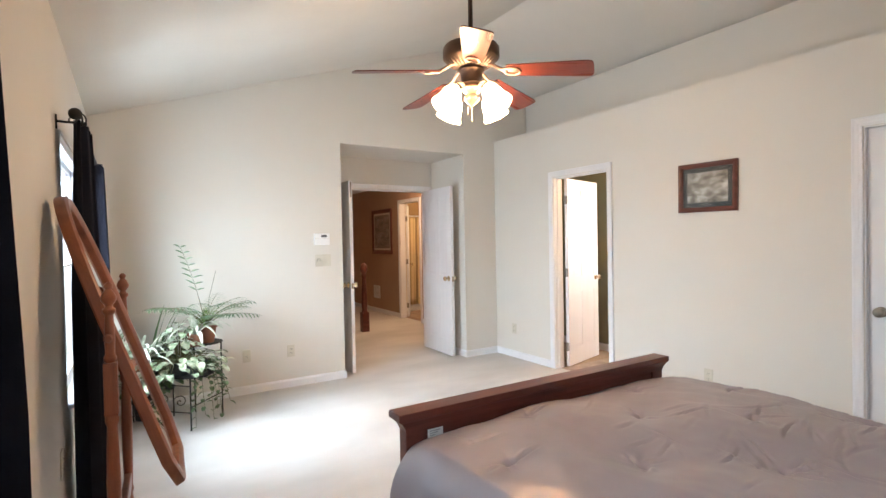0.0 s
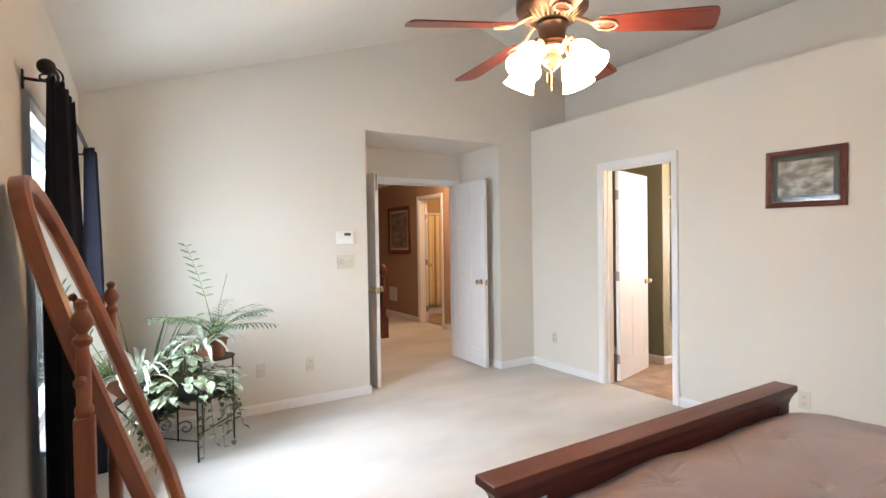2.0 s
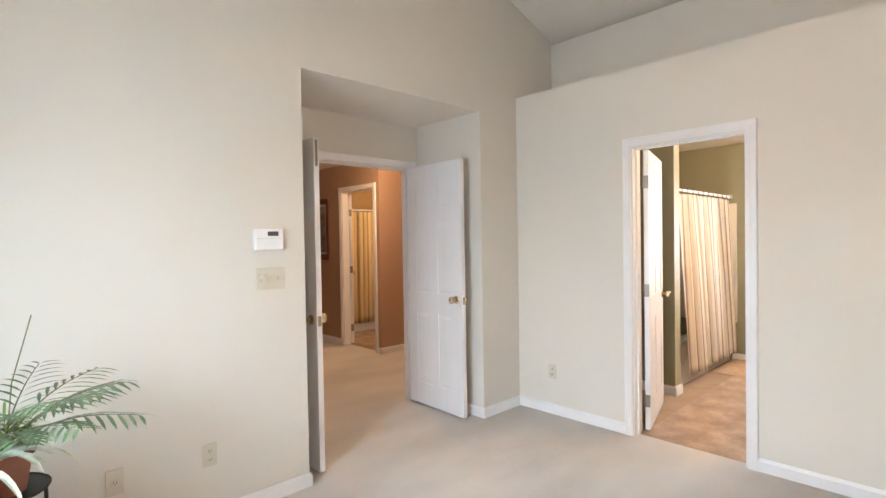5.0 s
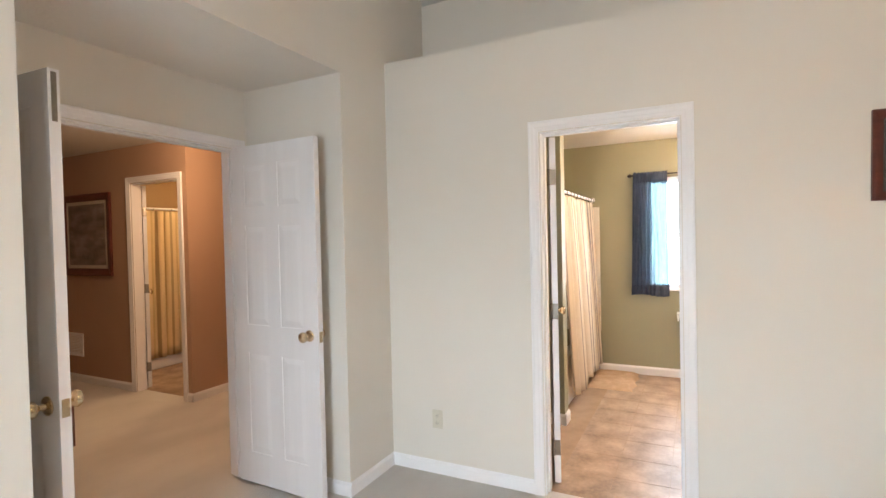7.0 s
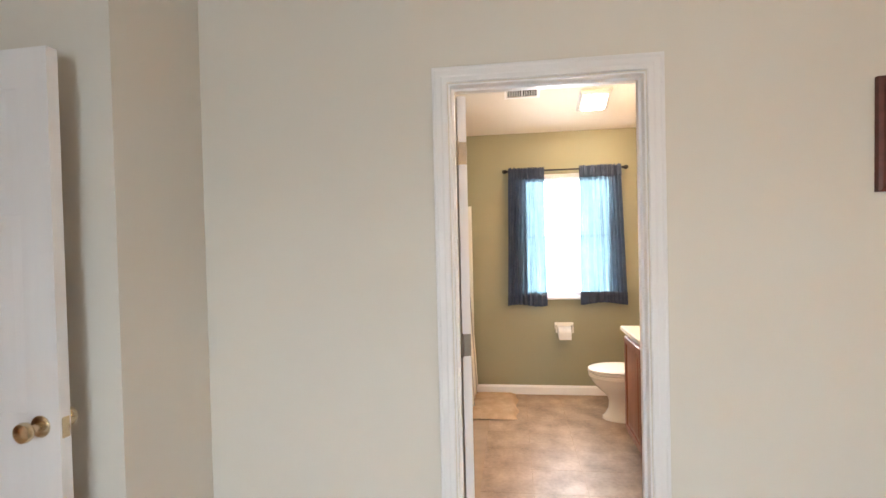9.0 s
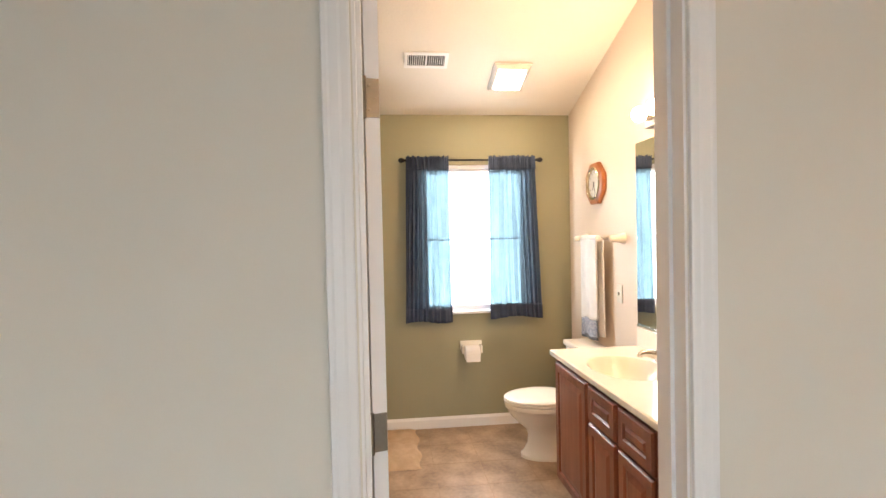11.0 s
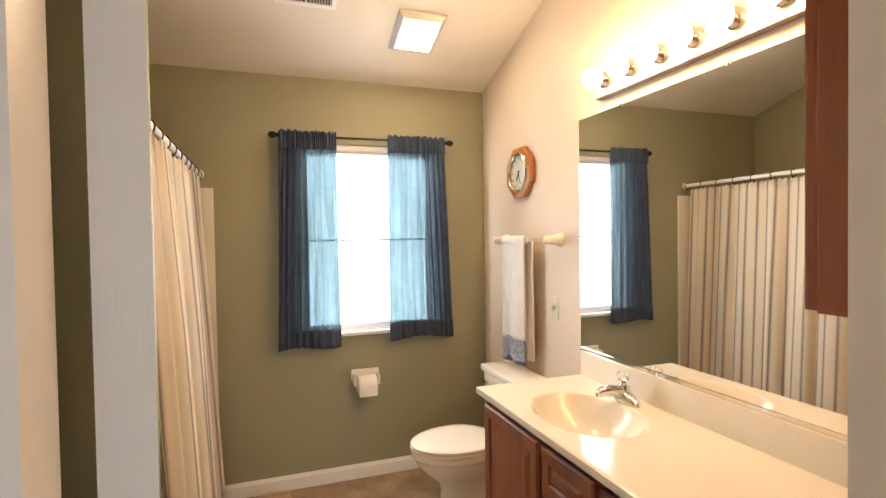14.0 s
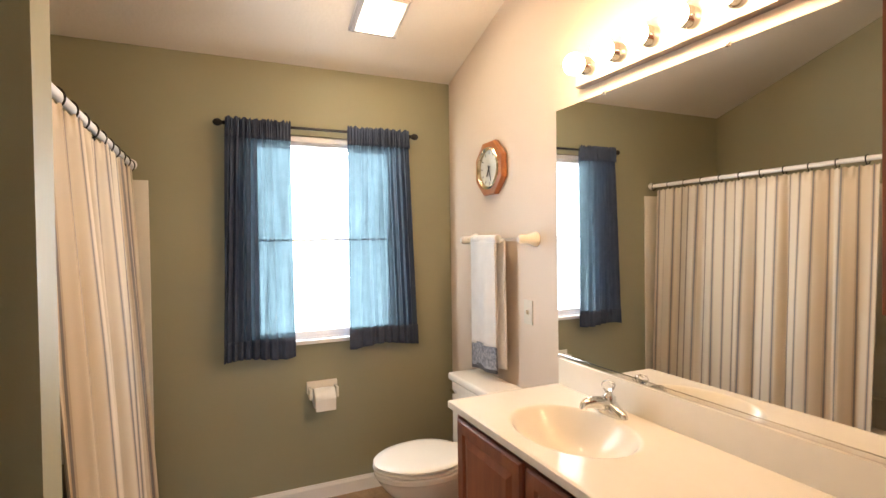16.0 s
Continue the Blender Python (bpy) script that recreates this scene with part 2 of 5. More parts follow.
# bathroom
structure("wall_bath_window", wall(XB, XB + 0.15, YM - 0.12, 5.12, lambda u: ceil_z(XB), (BATH_WIN,)), SAGE, "sage green bathroom wall with a window")
structure("wall_bath_mirror", wall(YM - 0.12, YM, 4.62, XB, lambda u: ceil_z(u), (), "x"), BATHCREAM, "cream bathroom wall behind the vanity")
structure("wall_bath_north", wall(4.95, 5.05, 4.62, XB, lambda u: ceil_z(u), (), "x"), SAGE, "sage green bathroom wall behind the tub")
structure("wall_bath_south", box(bmesh.new(), XE + 0.12, 4.62, YM - 0.12, YM, 0, 2.46), SAGE, "sage green bathroom wall beside the mirror")
structure("wall_bath_back", box(bmesh.new(), XE + 0.12, 4.62, 4.95, 5.05, 0, 2.46), SAGE, "sage green bathroom wall behind the door")
structure("wall_tub_wing", wall(5.10, 5.22, 4.14, 4.95, ceil_z(5.22)), SAGE, "sage green wing wall beside the tub")
structure("floor_bath", box(bmesh.new(), XE + 0.06, XB, YM, 4.95, -0.10, 0.0), GROUT, "brown stone-look bathroom floor")

# ---- trim, doors and windows ----
BEAD = [(0.004, 0.0), (0.004, 0.011), (0.008, 0.0125), (0.022, 0.0125), (0.028, 0.0150), (0.045, 0.0160), (0.050, 0.0185), (0.058, 0.0185), (0.060, 0.016), (0.060, 0.0)]


def casing(name, u0, u1, top, face, out, along, label):
    """A moulded door surround, mitred at the head."""
    bm = bmesh.new()
    rows = []
    for station in range(4):
        row = []
        for w, d in BEAD:
            u = u0 - w if station < 2 else u1 + w
            z = top + w if station in (1, 2) else 0.0
            c = face + out * d
            row.append(bm.verts.new((c, u, z) if along == "y" else (u, c, z)))
        rows.append(row)
    for a, b in zip(rows, rows[1:]):
        for i in range(len(BEAD) - 1):
            bm.faces.new((a[i], a[i + 1], b[i + 1], b[i]))
    return structure(name, bm, WHITE, label)


def jamb(name, u0, u1, top, d0, d1, along, stop=None):
    bm = bmesh.new()
    t = 0.006
    for a, b, z0, z1 in ((u0, u0 + t, 0, top), (u1 - t, u1, 0, top), (u0 + t, u1 - t, top - t, top)):
        box(bm, d0, d1, a, b, z0, z1) if along == "y" else box(bm, a, b, d0, d1, z0, z1)
    if stop:
        for a, b, z0, z1 in ((u0 + t, u0 + t + 0.010, 0, top - t), (u1 - t - 0.010, u1 - t, 0, top - t), (u0 + t + 0.010, u1 - t - 0.010, top - t - 0.010, top - t)):
            box(bm, stop[0], stop[1], a, b, z0, z1) if along == "y" else box(bm, a, b, stop[0], stop[1], z0, z1)
    return structure(name, bm, WHITE, "white painted door jamb")


def baseboard(a, b, d0, d1, along, h=0.078, label="white painted baseboard"):
    bm = bmesh.new()
    prof = [(0, 0), (1, 0), (1, 0.78), (0.55, 0.9), (0.35, 1.0), (0, 1.0)]
    ends = []
    for u in (a, b):
        ends.append([bm.verts.new((u, d0 + (d1 - d0) * p, h * q) if along == "x" else (d0 + (d1 - d0) * p, u, h * q)) for p, q in prof])
    for i in range(len(prof)):
        j = (i + 1) % len(prof)
        bm.faces.new((ends[0][i], ends[0][j], ends[1][j], ends[1][i]))
    bm.faces.new(ends[0][::-1])
    bm.faces.new(ends[1])
    return structure("baseboard", bm, WHITE, label)


casing("trim_bath_door", 3.285, 3.995, 2.035, XE, -1, "y", "white moulded casing of the bathroom door")
casing("trim_bath_door_inside", 3.285, 3.995, 2.035, XE + 0.12, 1, "y", "white moulded casing of the bathroom door")
jamb("trim_bath_jamb", 3.285, 3.995, 2.035, XE, XE + 0.12, "y", (XE + 0.045, XE + 0.080))
casing("trim_closet_door", 0.57, 1.33, 2.035, XE, -1, "y", "white moulded casing of the closet door")
jamb("trim_closet_jamb", 0.57, 1.33, 2.035, XE, XE + 0.12, "y")
casing("trim_entry", 2.10, 3.46, 2.035, 5.75, -1, "x", "white moulded casing of the entry doors")
jamb("trim_entry_jamb", 2.10, 3.46, 2.035, 5.75, 5.87, "x", (5.795, 5.83))
casing("trim_entry_hall", 2.10, 3.46, 2.035, 5.87, 1, "x", "white moulded casing of the entry doors")
casing("trim_hall_door", 7.52, 8.23, 2.075, 4.34, -1, "y", "white moulded casing of the hall doorway")
jamb("trim_hall_jamb", 7.52, 8.23, 2.075, 4.34, 4.44, "y")

baseboard(XW, 2.02, YN, YN - 0.013, "x")
baseboard(3.54, XE - 0.013, YN, YN - 0.013, "x")
baseboard(4.055, YN, XE, XE - 0.013, "y")
baseboard(1.39, 3.225, XE, XE - 0.013, "y")
baseboard(YS, 0.51, XE, XE - 0.013, "y")
baseboard(YS, YN - 0.013, XW, XW + 0.013, "y")
baseboard(XW + 0.013, XE - 0.013, YS, YS + 0.013, "x")
baseboard(YN - 0.013, 5.75, 2.02, 2.033, "y")
baseboard(YN - 0.013, 5.75, 3.54, 3.527, "y")
baseboard(8.29, 10.6, 4.34, 4.327, "y")
baseboard(7.387, 7.46, 4.34, 4.327, "y")
baseboard(4.327, 5.95, 7.40, 7.387, "x")
baseboard(YM, 4.19, XB, XB - 0.014, "y", 0.085)
baseboard(5.096 - 0.012, 5.232, 4.14, 4.126, "x", 0.085)
baseboard(4.126, 4.95, 5.10, 5.086, "y", 0.085)


def knob(parent, x, y, z, side, metal, label="brass door knob"):
    """A round knob with its rose; side is -1 or 1 along the leaf's y."""
    k = part("door_handle", turn(bmesh.new(), [(0.032, 0), (0.032, 0.004), (0.026, 0.008), (0.012, 0.010), (0.010, 0.028), (0.016, 0.034), (0.027, 0.042), (0.030, 0.052), (0.027, 0.061), (0.016, 0.067), (0.004, 0.069)], 28), metal, parent, label, True)
    k.matrix_local = pose(x, y, z, -90 * side, 0, 0)
    return k


def door_leaf(name, w, h, m, label, metal, hinges=True, flip=1, bolt=False):
    """A six-panel leaf: hinge edge on the origin, running along +x, 35 mm thick from y = 0 to -0.035."""
    d = tagged(new(name), label, "door", kind="structure")
    d.matrix_world = m
    z0 = 0.012
    st, mid = 0.105, 0.095
    pw = (w - 2 * st - mid) / 2
    rows = [(0.20, 0.80), (0.97, 1.56), (1.665, h - 0.115)]
    bm = bmesh.new()
    box(bm, 0.002, w - 0.002, -0.031, -0.004, z0, h - 0.002)
    for a, b in ((0, st), (st + pw, st + pw + mid), (w - st, w)):
        box(bm, a, b, -0.035, 0, z0, h)
    for a, b in ((z0, rows[0][0]), (rows[0][1], rows[1][0]), (rows[1][1], rows[2][0]), (rows[2][1], h)):
        for c in (st, st + pw + mid):
            box(bm, c, c + pw, -0.035, 0, a, b)
    part("leaf", bm, DOORWHITE, d)
    for c in (st, st + pw + mid):
        for a, b in rows:
            q = bmesh.new()
            g = 0.008
            for y0, y1 in ((-0.0344, -0.031), (-0.004, -0.0006)):
                inner = y0 if y0 < -0.02 else y1
                outer = y1 if y0 < -0.02 else y0
                e = 0.030
                v1 = [q.verts.new((x, outer, z)) for x, z in ((c + g, a + g), (c + pw - g, a + g), (c + pw - g, b - g), (c + g, b - g))]
                v2 = [q.verts.new((x, inner, z)) for x, z in ((c + g + e, a + g + e), (c + pw - g - e, a + g + e), (c + pw - g - e, b - g - e), (c + g + e, b - g - e))]
                for i in range(4):
                    q.faces.new((v1[i], v1[(i + 1) % 4], v2[(i + 1) % 4], v2[i]))
                q.faces.new(v2)
            part("panel", q, DOORWHITE, d)
    for side, y in ((1, 0.0), (-1, -0.035)):
        knob(d, w - 0.065, y, 0.935 if hinges else 0.905, side, metal)
    part("latch", rbox(w - 0.001, w + 0.003, -0.029, -0.006, 0.90, 0.96, 0.001), metal, d, "brass latch plate")
    if bolt:
        part("flush_bolt", rbox(w - 0.001, w + 0.003, -0.026, -0.010, h - 0.17, h - 0.01, 0.001), NICKEL, d, "dull metal flush bolt")
    if hinges:
        for z in (0.22, 1.02, 1.80):
            hb = rbox(-0.003, 0.001, -0.034, -0.001, z - 0.045, z + 0.045, 0.001)
            turn(hb, [(0.007, z - 0.048), (0.007, z + 0.048)], 12, pose(-0.004, 0.004, 0))
            for dz in (-0.028, 0.0, 0.028):
                turn(hb, [(0.004, -0.0010), (0.003, 0.0006)], 10, pose(-0.0035, -0.017 + 0.007 * (1 if dz else -1), z + dz, 0, -90, 0))
            part("hinge", hb, NICKEL, d, "dull nickel butt hinge")
    return d


# entry doors stand open into the recess
door_leaf("door_1", 0.665, 2.035, pose(3.455, 5.742, 0, 0, 0, -92.2) @ Matrix.Identity(4), "white six-panel entry door standing open", BRASS)
door_leaf("door_2", 0.665, 2.035, pose(2.140, 5.742, 0, 0, 0, -87.5), "white six-panel entry door standing open beside the thermostat wall", BRASS, bolt=True)
door_leaf("door_3", 0.70, 2.03, pose(4.146, 3.978, 0, 0, 0, 15.5), "white six-panel bathroom door standing wide open", BRASS)
door_leaf("door_4", 0.745, 2.025, pose(4.030, 0.578, 0, 0, 0, 90) @ pose(0, 0, 0), "closed white six-panel closet door", NICKEL, False)
door_leaf("door_5", 0.70, 2.065, pose(4.455, 8.235, 0, 0, 0, 60), "white hall bathroom door standing open", BRASS)

GLASS = mat("window_glass", (1, 1, 1), (1, 1, 1), 0.0, 1, 1, 0, Transmission_Weight=1.0, IOR=1.1)


def window(name, x0, x1, y0, y1, z0, z1, inward, label):
    """A double-hung sash window in the opening of a wall that runs along y. inward: the way into the room along x."""
    w = tagged(new(name), label, "window", kind="structure")
    xf = x0 if inward > 0 else x1
    xr = x1 if inward > 0 else x0
    def slab(bm, a, b, ya, yb, za, zb):
        p, q = xf + inward * a, xf + inward * b
        return box(bm, min(p, q), max(p, q), ya, yb, za, zb)
    fr = bmesh.new()
    f = 0.030
    for ya, yb, za, zb in ((y0, y0 + f, z0, z1), (y1 - f, y1, z0, z1), (y0 + f, y1 - f, z1 - f, z1), (y0 + f, y1 - f, z0, z0 + f)):
        slab(fr, 0.050, 0.120, ya, yb, za, zb)
    part("window_frame", fr, WHITE, w, "white vinyl frame")
    zm = (z0 + z1) / 2
    s = 0.032
    for za, zb, d in ((zm - 0.006, z1 - f, 0.055), (z0 + f, zm + 0.006, 0.082)):
        sb = bmesh.new()
        a, b = y0 + f, y1 - f
        for ya, yb, zc, zd in ((a, a + s, za, zb), (b - s, b, za, zb), (a + s, b - s, zb - (0.011 if d > 0.06 else s), zb), (a + s, b - s, za, za + (0.011 if d < 0.06 else s))):
            slab(sb, d, d + 0.024, ya, yb, zc, zd)
        sash = part("sash", sb, WHITE, w, "white vinyl sash")
        p = part("pane", slab(bmesh.new(), d + 0.010, d + 0.014, a + s, b - s, za + (0.011 if d < 0.06 else s), zb - (0.011 if d > 0.06 else s)), GLASS, sash, "clear glass pane")
        p.visible_shadow = False
    part("window_sill", bevelled(slab(bmesh.new(), 0.120, 0.175, y0 - 0.0, y1 + 0.0, z0 + 0.001, z0 + 0.022), 0.004), WHITE, w, "white painted sill")
    hb = bmesh.new()
    slab(hb, 0.108, 0.142, y0 + 0.004, y1 - 0.004, z1 - 0.034, z1 - 0.004)
    for k in range(3):
        slab(hb, 0.108, 0.144, y0 + 0.006, y1 - 0.006, z1 - 0.042 - 0.008 * k, z1 - 0.038 - 0.008 * k)
    part("blind_header", hb, WHITE, w, "white raised blind")
    return w


window("window_1", XW - 0.15, XW, *WIN_FAR, 1, "white double-hung bedroom window in full daylight")
window("window_2", XW - 0.15, XW, *WIN_NEAR, 1, "white double-hung bedroom window in full daylight")
window("window_3", XB, XB + 0.15, *BATH_WIN, -1, "white double-hung bathroom window in full daylight")

# ---- fittings on the bedroom walls ----
IVORY = mat("ivory_plastic", (0.62, 0.58, 0.48), (0.58, 0.54, 0.45), 0.35, 8, 200, 0.02)
WHITEPLASTIC = mat("white_plastic", (0.82, 0.81, 0.80), (0.79, 0.78, 0.77), 0.4, 8, 200, 0.02)
DARKSLOT = mat("dark_slot", (0.03, 0.028, 0.025), None, 0.5, 8, 100, 0)
LCD = mat("grey_display", (0.10, 0.10, 0.105), (0.085, 0.085, 0.09), 0.15, 8, 100, 0)


def outlet(m, label, sockets=2):
    """A plate 70 x 115 mm in the local xz plane, its face towards -y."""
    o = thing("wall_outlet", m, label=label, category="outlet", group="wall outlets")
    part("plate", rbox(-0.035, 0.035, -0.006, 0, -0.0575, 0.0575, 0.003), IVORY, o)
    for z in ((-0.022, 0.022) if sockets == 2 else (0.0,)):
        b = bevelled(box(bmesh.new(), -0.016, 0.016, -0.0085, -0.005, z - 0.014, z + 0.014), 0.003)
        s = part("socket", b, IVORY, o)
        q = bmesh.new()
        for dx in (-0.006, 0.006):
            box(q, dx - 0.001, dx + 0.001, -0.0095, -0.008, z - 0.005, z + 0.006)
        turn(q, [(0.0022, 0), (0.0022, 0.001)], 8, pose(0, -0.0085, z - 0.009, 90))
        part("slot", q, DARKSLOT, s, "dark slots")
    return o


outlet(pose(1.472, YN, 0.350), "ivory duplex outlet low on the cream wall")
outlet(pose(1.065, YN, 0.352), "ivory cable outlet low on the cream wall beside the plants", 1)
outlet(pose(XE, 4.670, 0.338, 0, 0, -90), "ivory duplex outlet low on the wall beside the bathroom door")
outlet(pose(XE, 2.322, 0.285, 0, 0, -90), "ivory duplex outlet low on the wall behind the bed")
outlet(pose(XW, 2.714, 0.480, 0, 0, 90), "ivory duplex outlet beneath the window wall curtains")

t = thing("thermostat", pose(1.800, YN, 1.428), label="white wall thermostat with a grey display", category="thermostat")
part("housing", rbox(-0.078, 0.078, -0.032, 0, -0.058, 0.058, 0.006, 3), WHITEPLASTIC, t)
part("display", rbox(-0.012, 0.048, -0.0345, -0.030, 0.018, 0.042, 0.001), LCD, t, "dark grey display")
part("cover_seam", box(bmesh.new(), -0.074, 0.074, -0.0328, -0.031, 0.004, 0.006), IVORY, t)

s = thing("dimmer_switch", pose(1.812, YN, 1.214), label="ivory two-gang fan switch plate with a slide and a toggle", category="switch")
part("plate", rbox(-0.080, 0.080, -0.007, 0, -0.060, 0.060, 0.003), IVORY, s)
part("dial", turn(bmesh.new(), [(0.020, 0), (0.020, 0.012), (0.017, 0.018), (0.006, 0.019)], 24, pose(-0.045, -0.006, 0.004, 90)), IVORY, s, "", True)
part("toggle", rbox(0.036, 0.046, -0.022, -0.006, -0.004, 0.010, 0.002), IVORY, s)

# ---- framed picture ----


def wavy(name, cols, scale, detail=8.0, rough=0.4, stretch=(1, 1, 1)):
    m, n, l, p = nodes_of(name)
    co, mp, nz, rp = n.new("ShaderNodeTexCoord"), n.new("ShaderNodeMapping"), n.new("ShaderNodeTexNoise"), n.new("ShaderNodeValToRGB")
    mp.inputs["Scale"].default_value = stretch
    nz.inputs["Scale"].default_value, nz.inputs["Detail"].default_value = scale, detail
    l.new(co.outputs["Object"], mp.inputs["Vector"])
    l.new(mp.outputs[0], nz.inputs["Vector"])
    l.new(nz.outputs["Fac"], rp.inputs[0])
    e = rp.color_ramp.elements
    e[0].position, e[0].color = 0.32, (*cols[0], 1)
    e[1].position, e[1].color = 0.68, (*cols[-1], 1)
    for i, c in enumerate(cols[1:-1]):
        x = e.new(0.32 + 0.36 * (i + 1) / (len(cols) - 1))
        x.color = (*c, 1)
    l.new(rp.outputs[0], p.inputs["Base Color"])
    p.inputs["Roughness"].default_value = rough
    return m


PRINT1 = wavy("landscape_print", [(0.06, 0.06, 0.055), (0.17, 0.155, 0.125), (0.33, 0.315, 0.28), (0.48, 0.48, 0.46)], 11, 8, 0.5, (1, 1, 1.8))
PRINT2 = wavy("hall_print", [(0.05, 0.04, 0.035), (0.16, 0.13, 0.115), (0.30, 0.26, 0.24)], 4, 8, 0.5, (1, 1, 2.5))
MAT_BOARD = mat("grey_green_mat_board", (0.055, 0.062, 0.060), (0.045, 0.052, 0.05), 0.85, 6, 200, 0.05)
MAT_PALE = mat("pale_mat_board", (0.62, 0.54, 0.44), (0.58, 0.50, 0.41), 0.85, 6, 200, 0.05)
PICGLASS = mat("picture_glass", (1, 1, 1), (1, 1, 1), 0.0, 1, 1, 0, Transmission_Weight=1.0, IOR=1.5)


def framed_picture(m, w, h, rail, wood, board, border, art, label):
    """A picture in the local xz plane with its face towards -y."""
    p = thing("framed_picture", m, label=label, category="picture")
    ring = bmesh.new()
    prof = [(0.0, 0.0), (0.0, -0.020), (0.010, -0.026), (rail * 0.55, -0.022), (rail * 0.8, -0.016), (rail, -0.012), (rail, 0.0)]
    rows = []
    for sx, sz in ((-1, -1), (1, -1), (1, 1), (-1, 1)):
        rows.append([ring.verts.new((sx * (w / 2 - a), y, sz * (h / 2 - a))) for a, y in prof])
    for i in range(4):
        for j in range(len(prof) - 1):
            ring.faces.new((rows[i][j], rows[i][j + 1], rows[(i + 1) % 4][j + 1], rows[(i + 1) % 4][j]))
    part("frame", ring, wood, p)
    a, b = w / 2 - rail, h / 2 - rail
    part("mat", box(bmesh.new(), -a, a, -0.006, -0.003, -b, b), board, p, "mat board round the print")
    part("print", box(bmesh.new(), -a + border, a - border, -0.0072, -0.0062, -b + border, b - border), art, p, "landscape print")
    g = part("glass", box(bmesh.new(), -a, a, -0.0105, -0.0095, -b, b), PICGLASS, p, "clear glass")
    g.visible_shadow = False
    return p


framed_picture(pose(XE, 2.315, 1.767, 0, 0, -90) @ pose(0, 0, 0, 0, 0.6, 0), 0.47, 0.385, 0.038, CHERRY, MAT_BOARD, 0.036, PRINT1, "small landscape print in a dark cherry frame")
framed_picture(pose(4.34, 9.0, 1.585, 0, 0, -90), 0.88, 0.86, 0.075, CHERRY, MAT_PALE, 0.035, PRINT2, "large landscape print in a dark wood frame in the hall")

# ---- curtains ----


def drape(u0, u1, ztop, zbot, at, along, folds, amp, seed, nu=120, nv=24, flare=0.15, cloth=2.0, header=0.0, lean=0.0):
    """A hanging cloth with folds, with its length along the cloth in its UV map."""
    rng = random.Random(seed)
    ph = [rng.uniform(0, 6.28) for _ in range(6)]
    bm = bmesh.new()
    uv = bm.loops.layers.uv.new("cloth")
    grid = []
    for j in range(nv + 1):
        v = j / nv
        row = []
        for i in range(nu + 1):
            s = i / nu
            wob = s + 0.018 * math.sin(5 * s * 2 * math.pi + ph[0] + 0.8 * v) + 0.012 * v * math.sin(3.3 * s * 6.28 + ph[1])
            d = math.sin(folds * wob * 2 * math.pi + ph[2]) + 0.35 * math.sin(folds * 0.47 * wob * 6.28 + ph[3]) + 0.18 * math.sin(folds * 2.3 * wob * 6.28 + ph[4])
            d *= amp * (0.55 + 0.45 * min(1, v * 2.5)) * (1 + 0.25 * v * math.sin(7 * s + ph[5]))
            if header and v * (ztop - zbot) < header:
                d += 0.004 * math.sin(folds * 5 * s * 6.28)
            mid = (u0 + u1) / 2
            u = mid + (u0 + (u1 - u0) * s - mid) * (1 + flare * v) + 0.25 * amp * math.cos(folds * wob * 6.28 + ph[2])
            z = ztop + (zbot - ztop) * v + (0.006 * math.sin(9 * s + ph[1]) if v > 0.97 else 0) + (0.005 * math.sin(folds * 6 * s * 6.28 + ph[0]) if v == 0 else 0)
            c = at + d + lean * v
            row.append(bm.verts.new((u, c, z) if along == "x" else (c, u, z)))
        grid.append(row)
    for j in range(nv):
        for i in range(nu):
            f = bm.faces.new((grid[j][i], grid[j][i + 1], grid[j + 1][i + 1], grid[j + 1][i]))
            for loop, (a, b) in zip(f.loops, ((i, j), (i + 1, j), (i + 1, j + 1), (i, j + 1))):
                loop[uv].uv = (a / nu * cloth, 1 - b / nv)
    return bm


def curtain(name, bm, material, thick, **tags):
    ob = solid(name, bm, material, True, **tags)
    if thick:
        ob.modifiers.new("thickness", "SOLIDIFY").thickness = thick
    return ob


def curtain_rod(name, x, y0, y1, z, wall_x, r, label, scroll=False):
    rod = thing(name, pose(x, (y0 + y1) / 2, z), label=label, category="curtain rod")
    half = (y1 - y0) / 2
    part("pole", tube(bmesh.new(), [(0, -half, 0), (0, half, 0)], r, 12), IRON, rod, "", True)
    for sgn in (-1, 1):
        part("finial", turn(bmesh.new(), [(r, 0), (r * 1.6, 0.006), (r * 1.2, 0.012), (r * 2.2, 0.024), (r * 2.6, 0.036), (r * 2.0, 0.050), (r * 0.6, 0.058)], 16, pose(0, sgn * half, 0, -90 * sgn)), IRON, rod, "", True)
        by = sgn * (half - (0.10 if scroll else 0.03))
        d = wall_x - x
        b = tube(bmesh.new(), [(0, by, -r), (d * 0.5, by, -r - 0.002), (d, by, -r)], r * 0.55, 8)
        box(b, min(d, d * 0.93), max(d, d * 0.93), by - 0.009, by + 0.009, -0.045, 0.018)
        part("bracket", b, IRON, rod)
        if scroll:
            q = bmesh.new()
            for k in range(4):
                pts = []
                for i in range(25):
                    a = i / 24
                    rr = 0.006 + 0.026 * math.sin(a * math.pi)
                    w = k * math.pi / 2 + a * 3.5
                    pts.append((rr * math.cos(w), sgn * (half - 0.15 + 0.14 * a), rr * math.sin(w)))
                tube(q, pts, 0.0035, 6)
            part("basket_twist", q, IRON, rod, "twisted iron basket", True)
    return rod


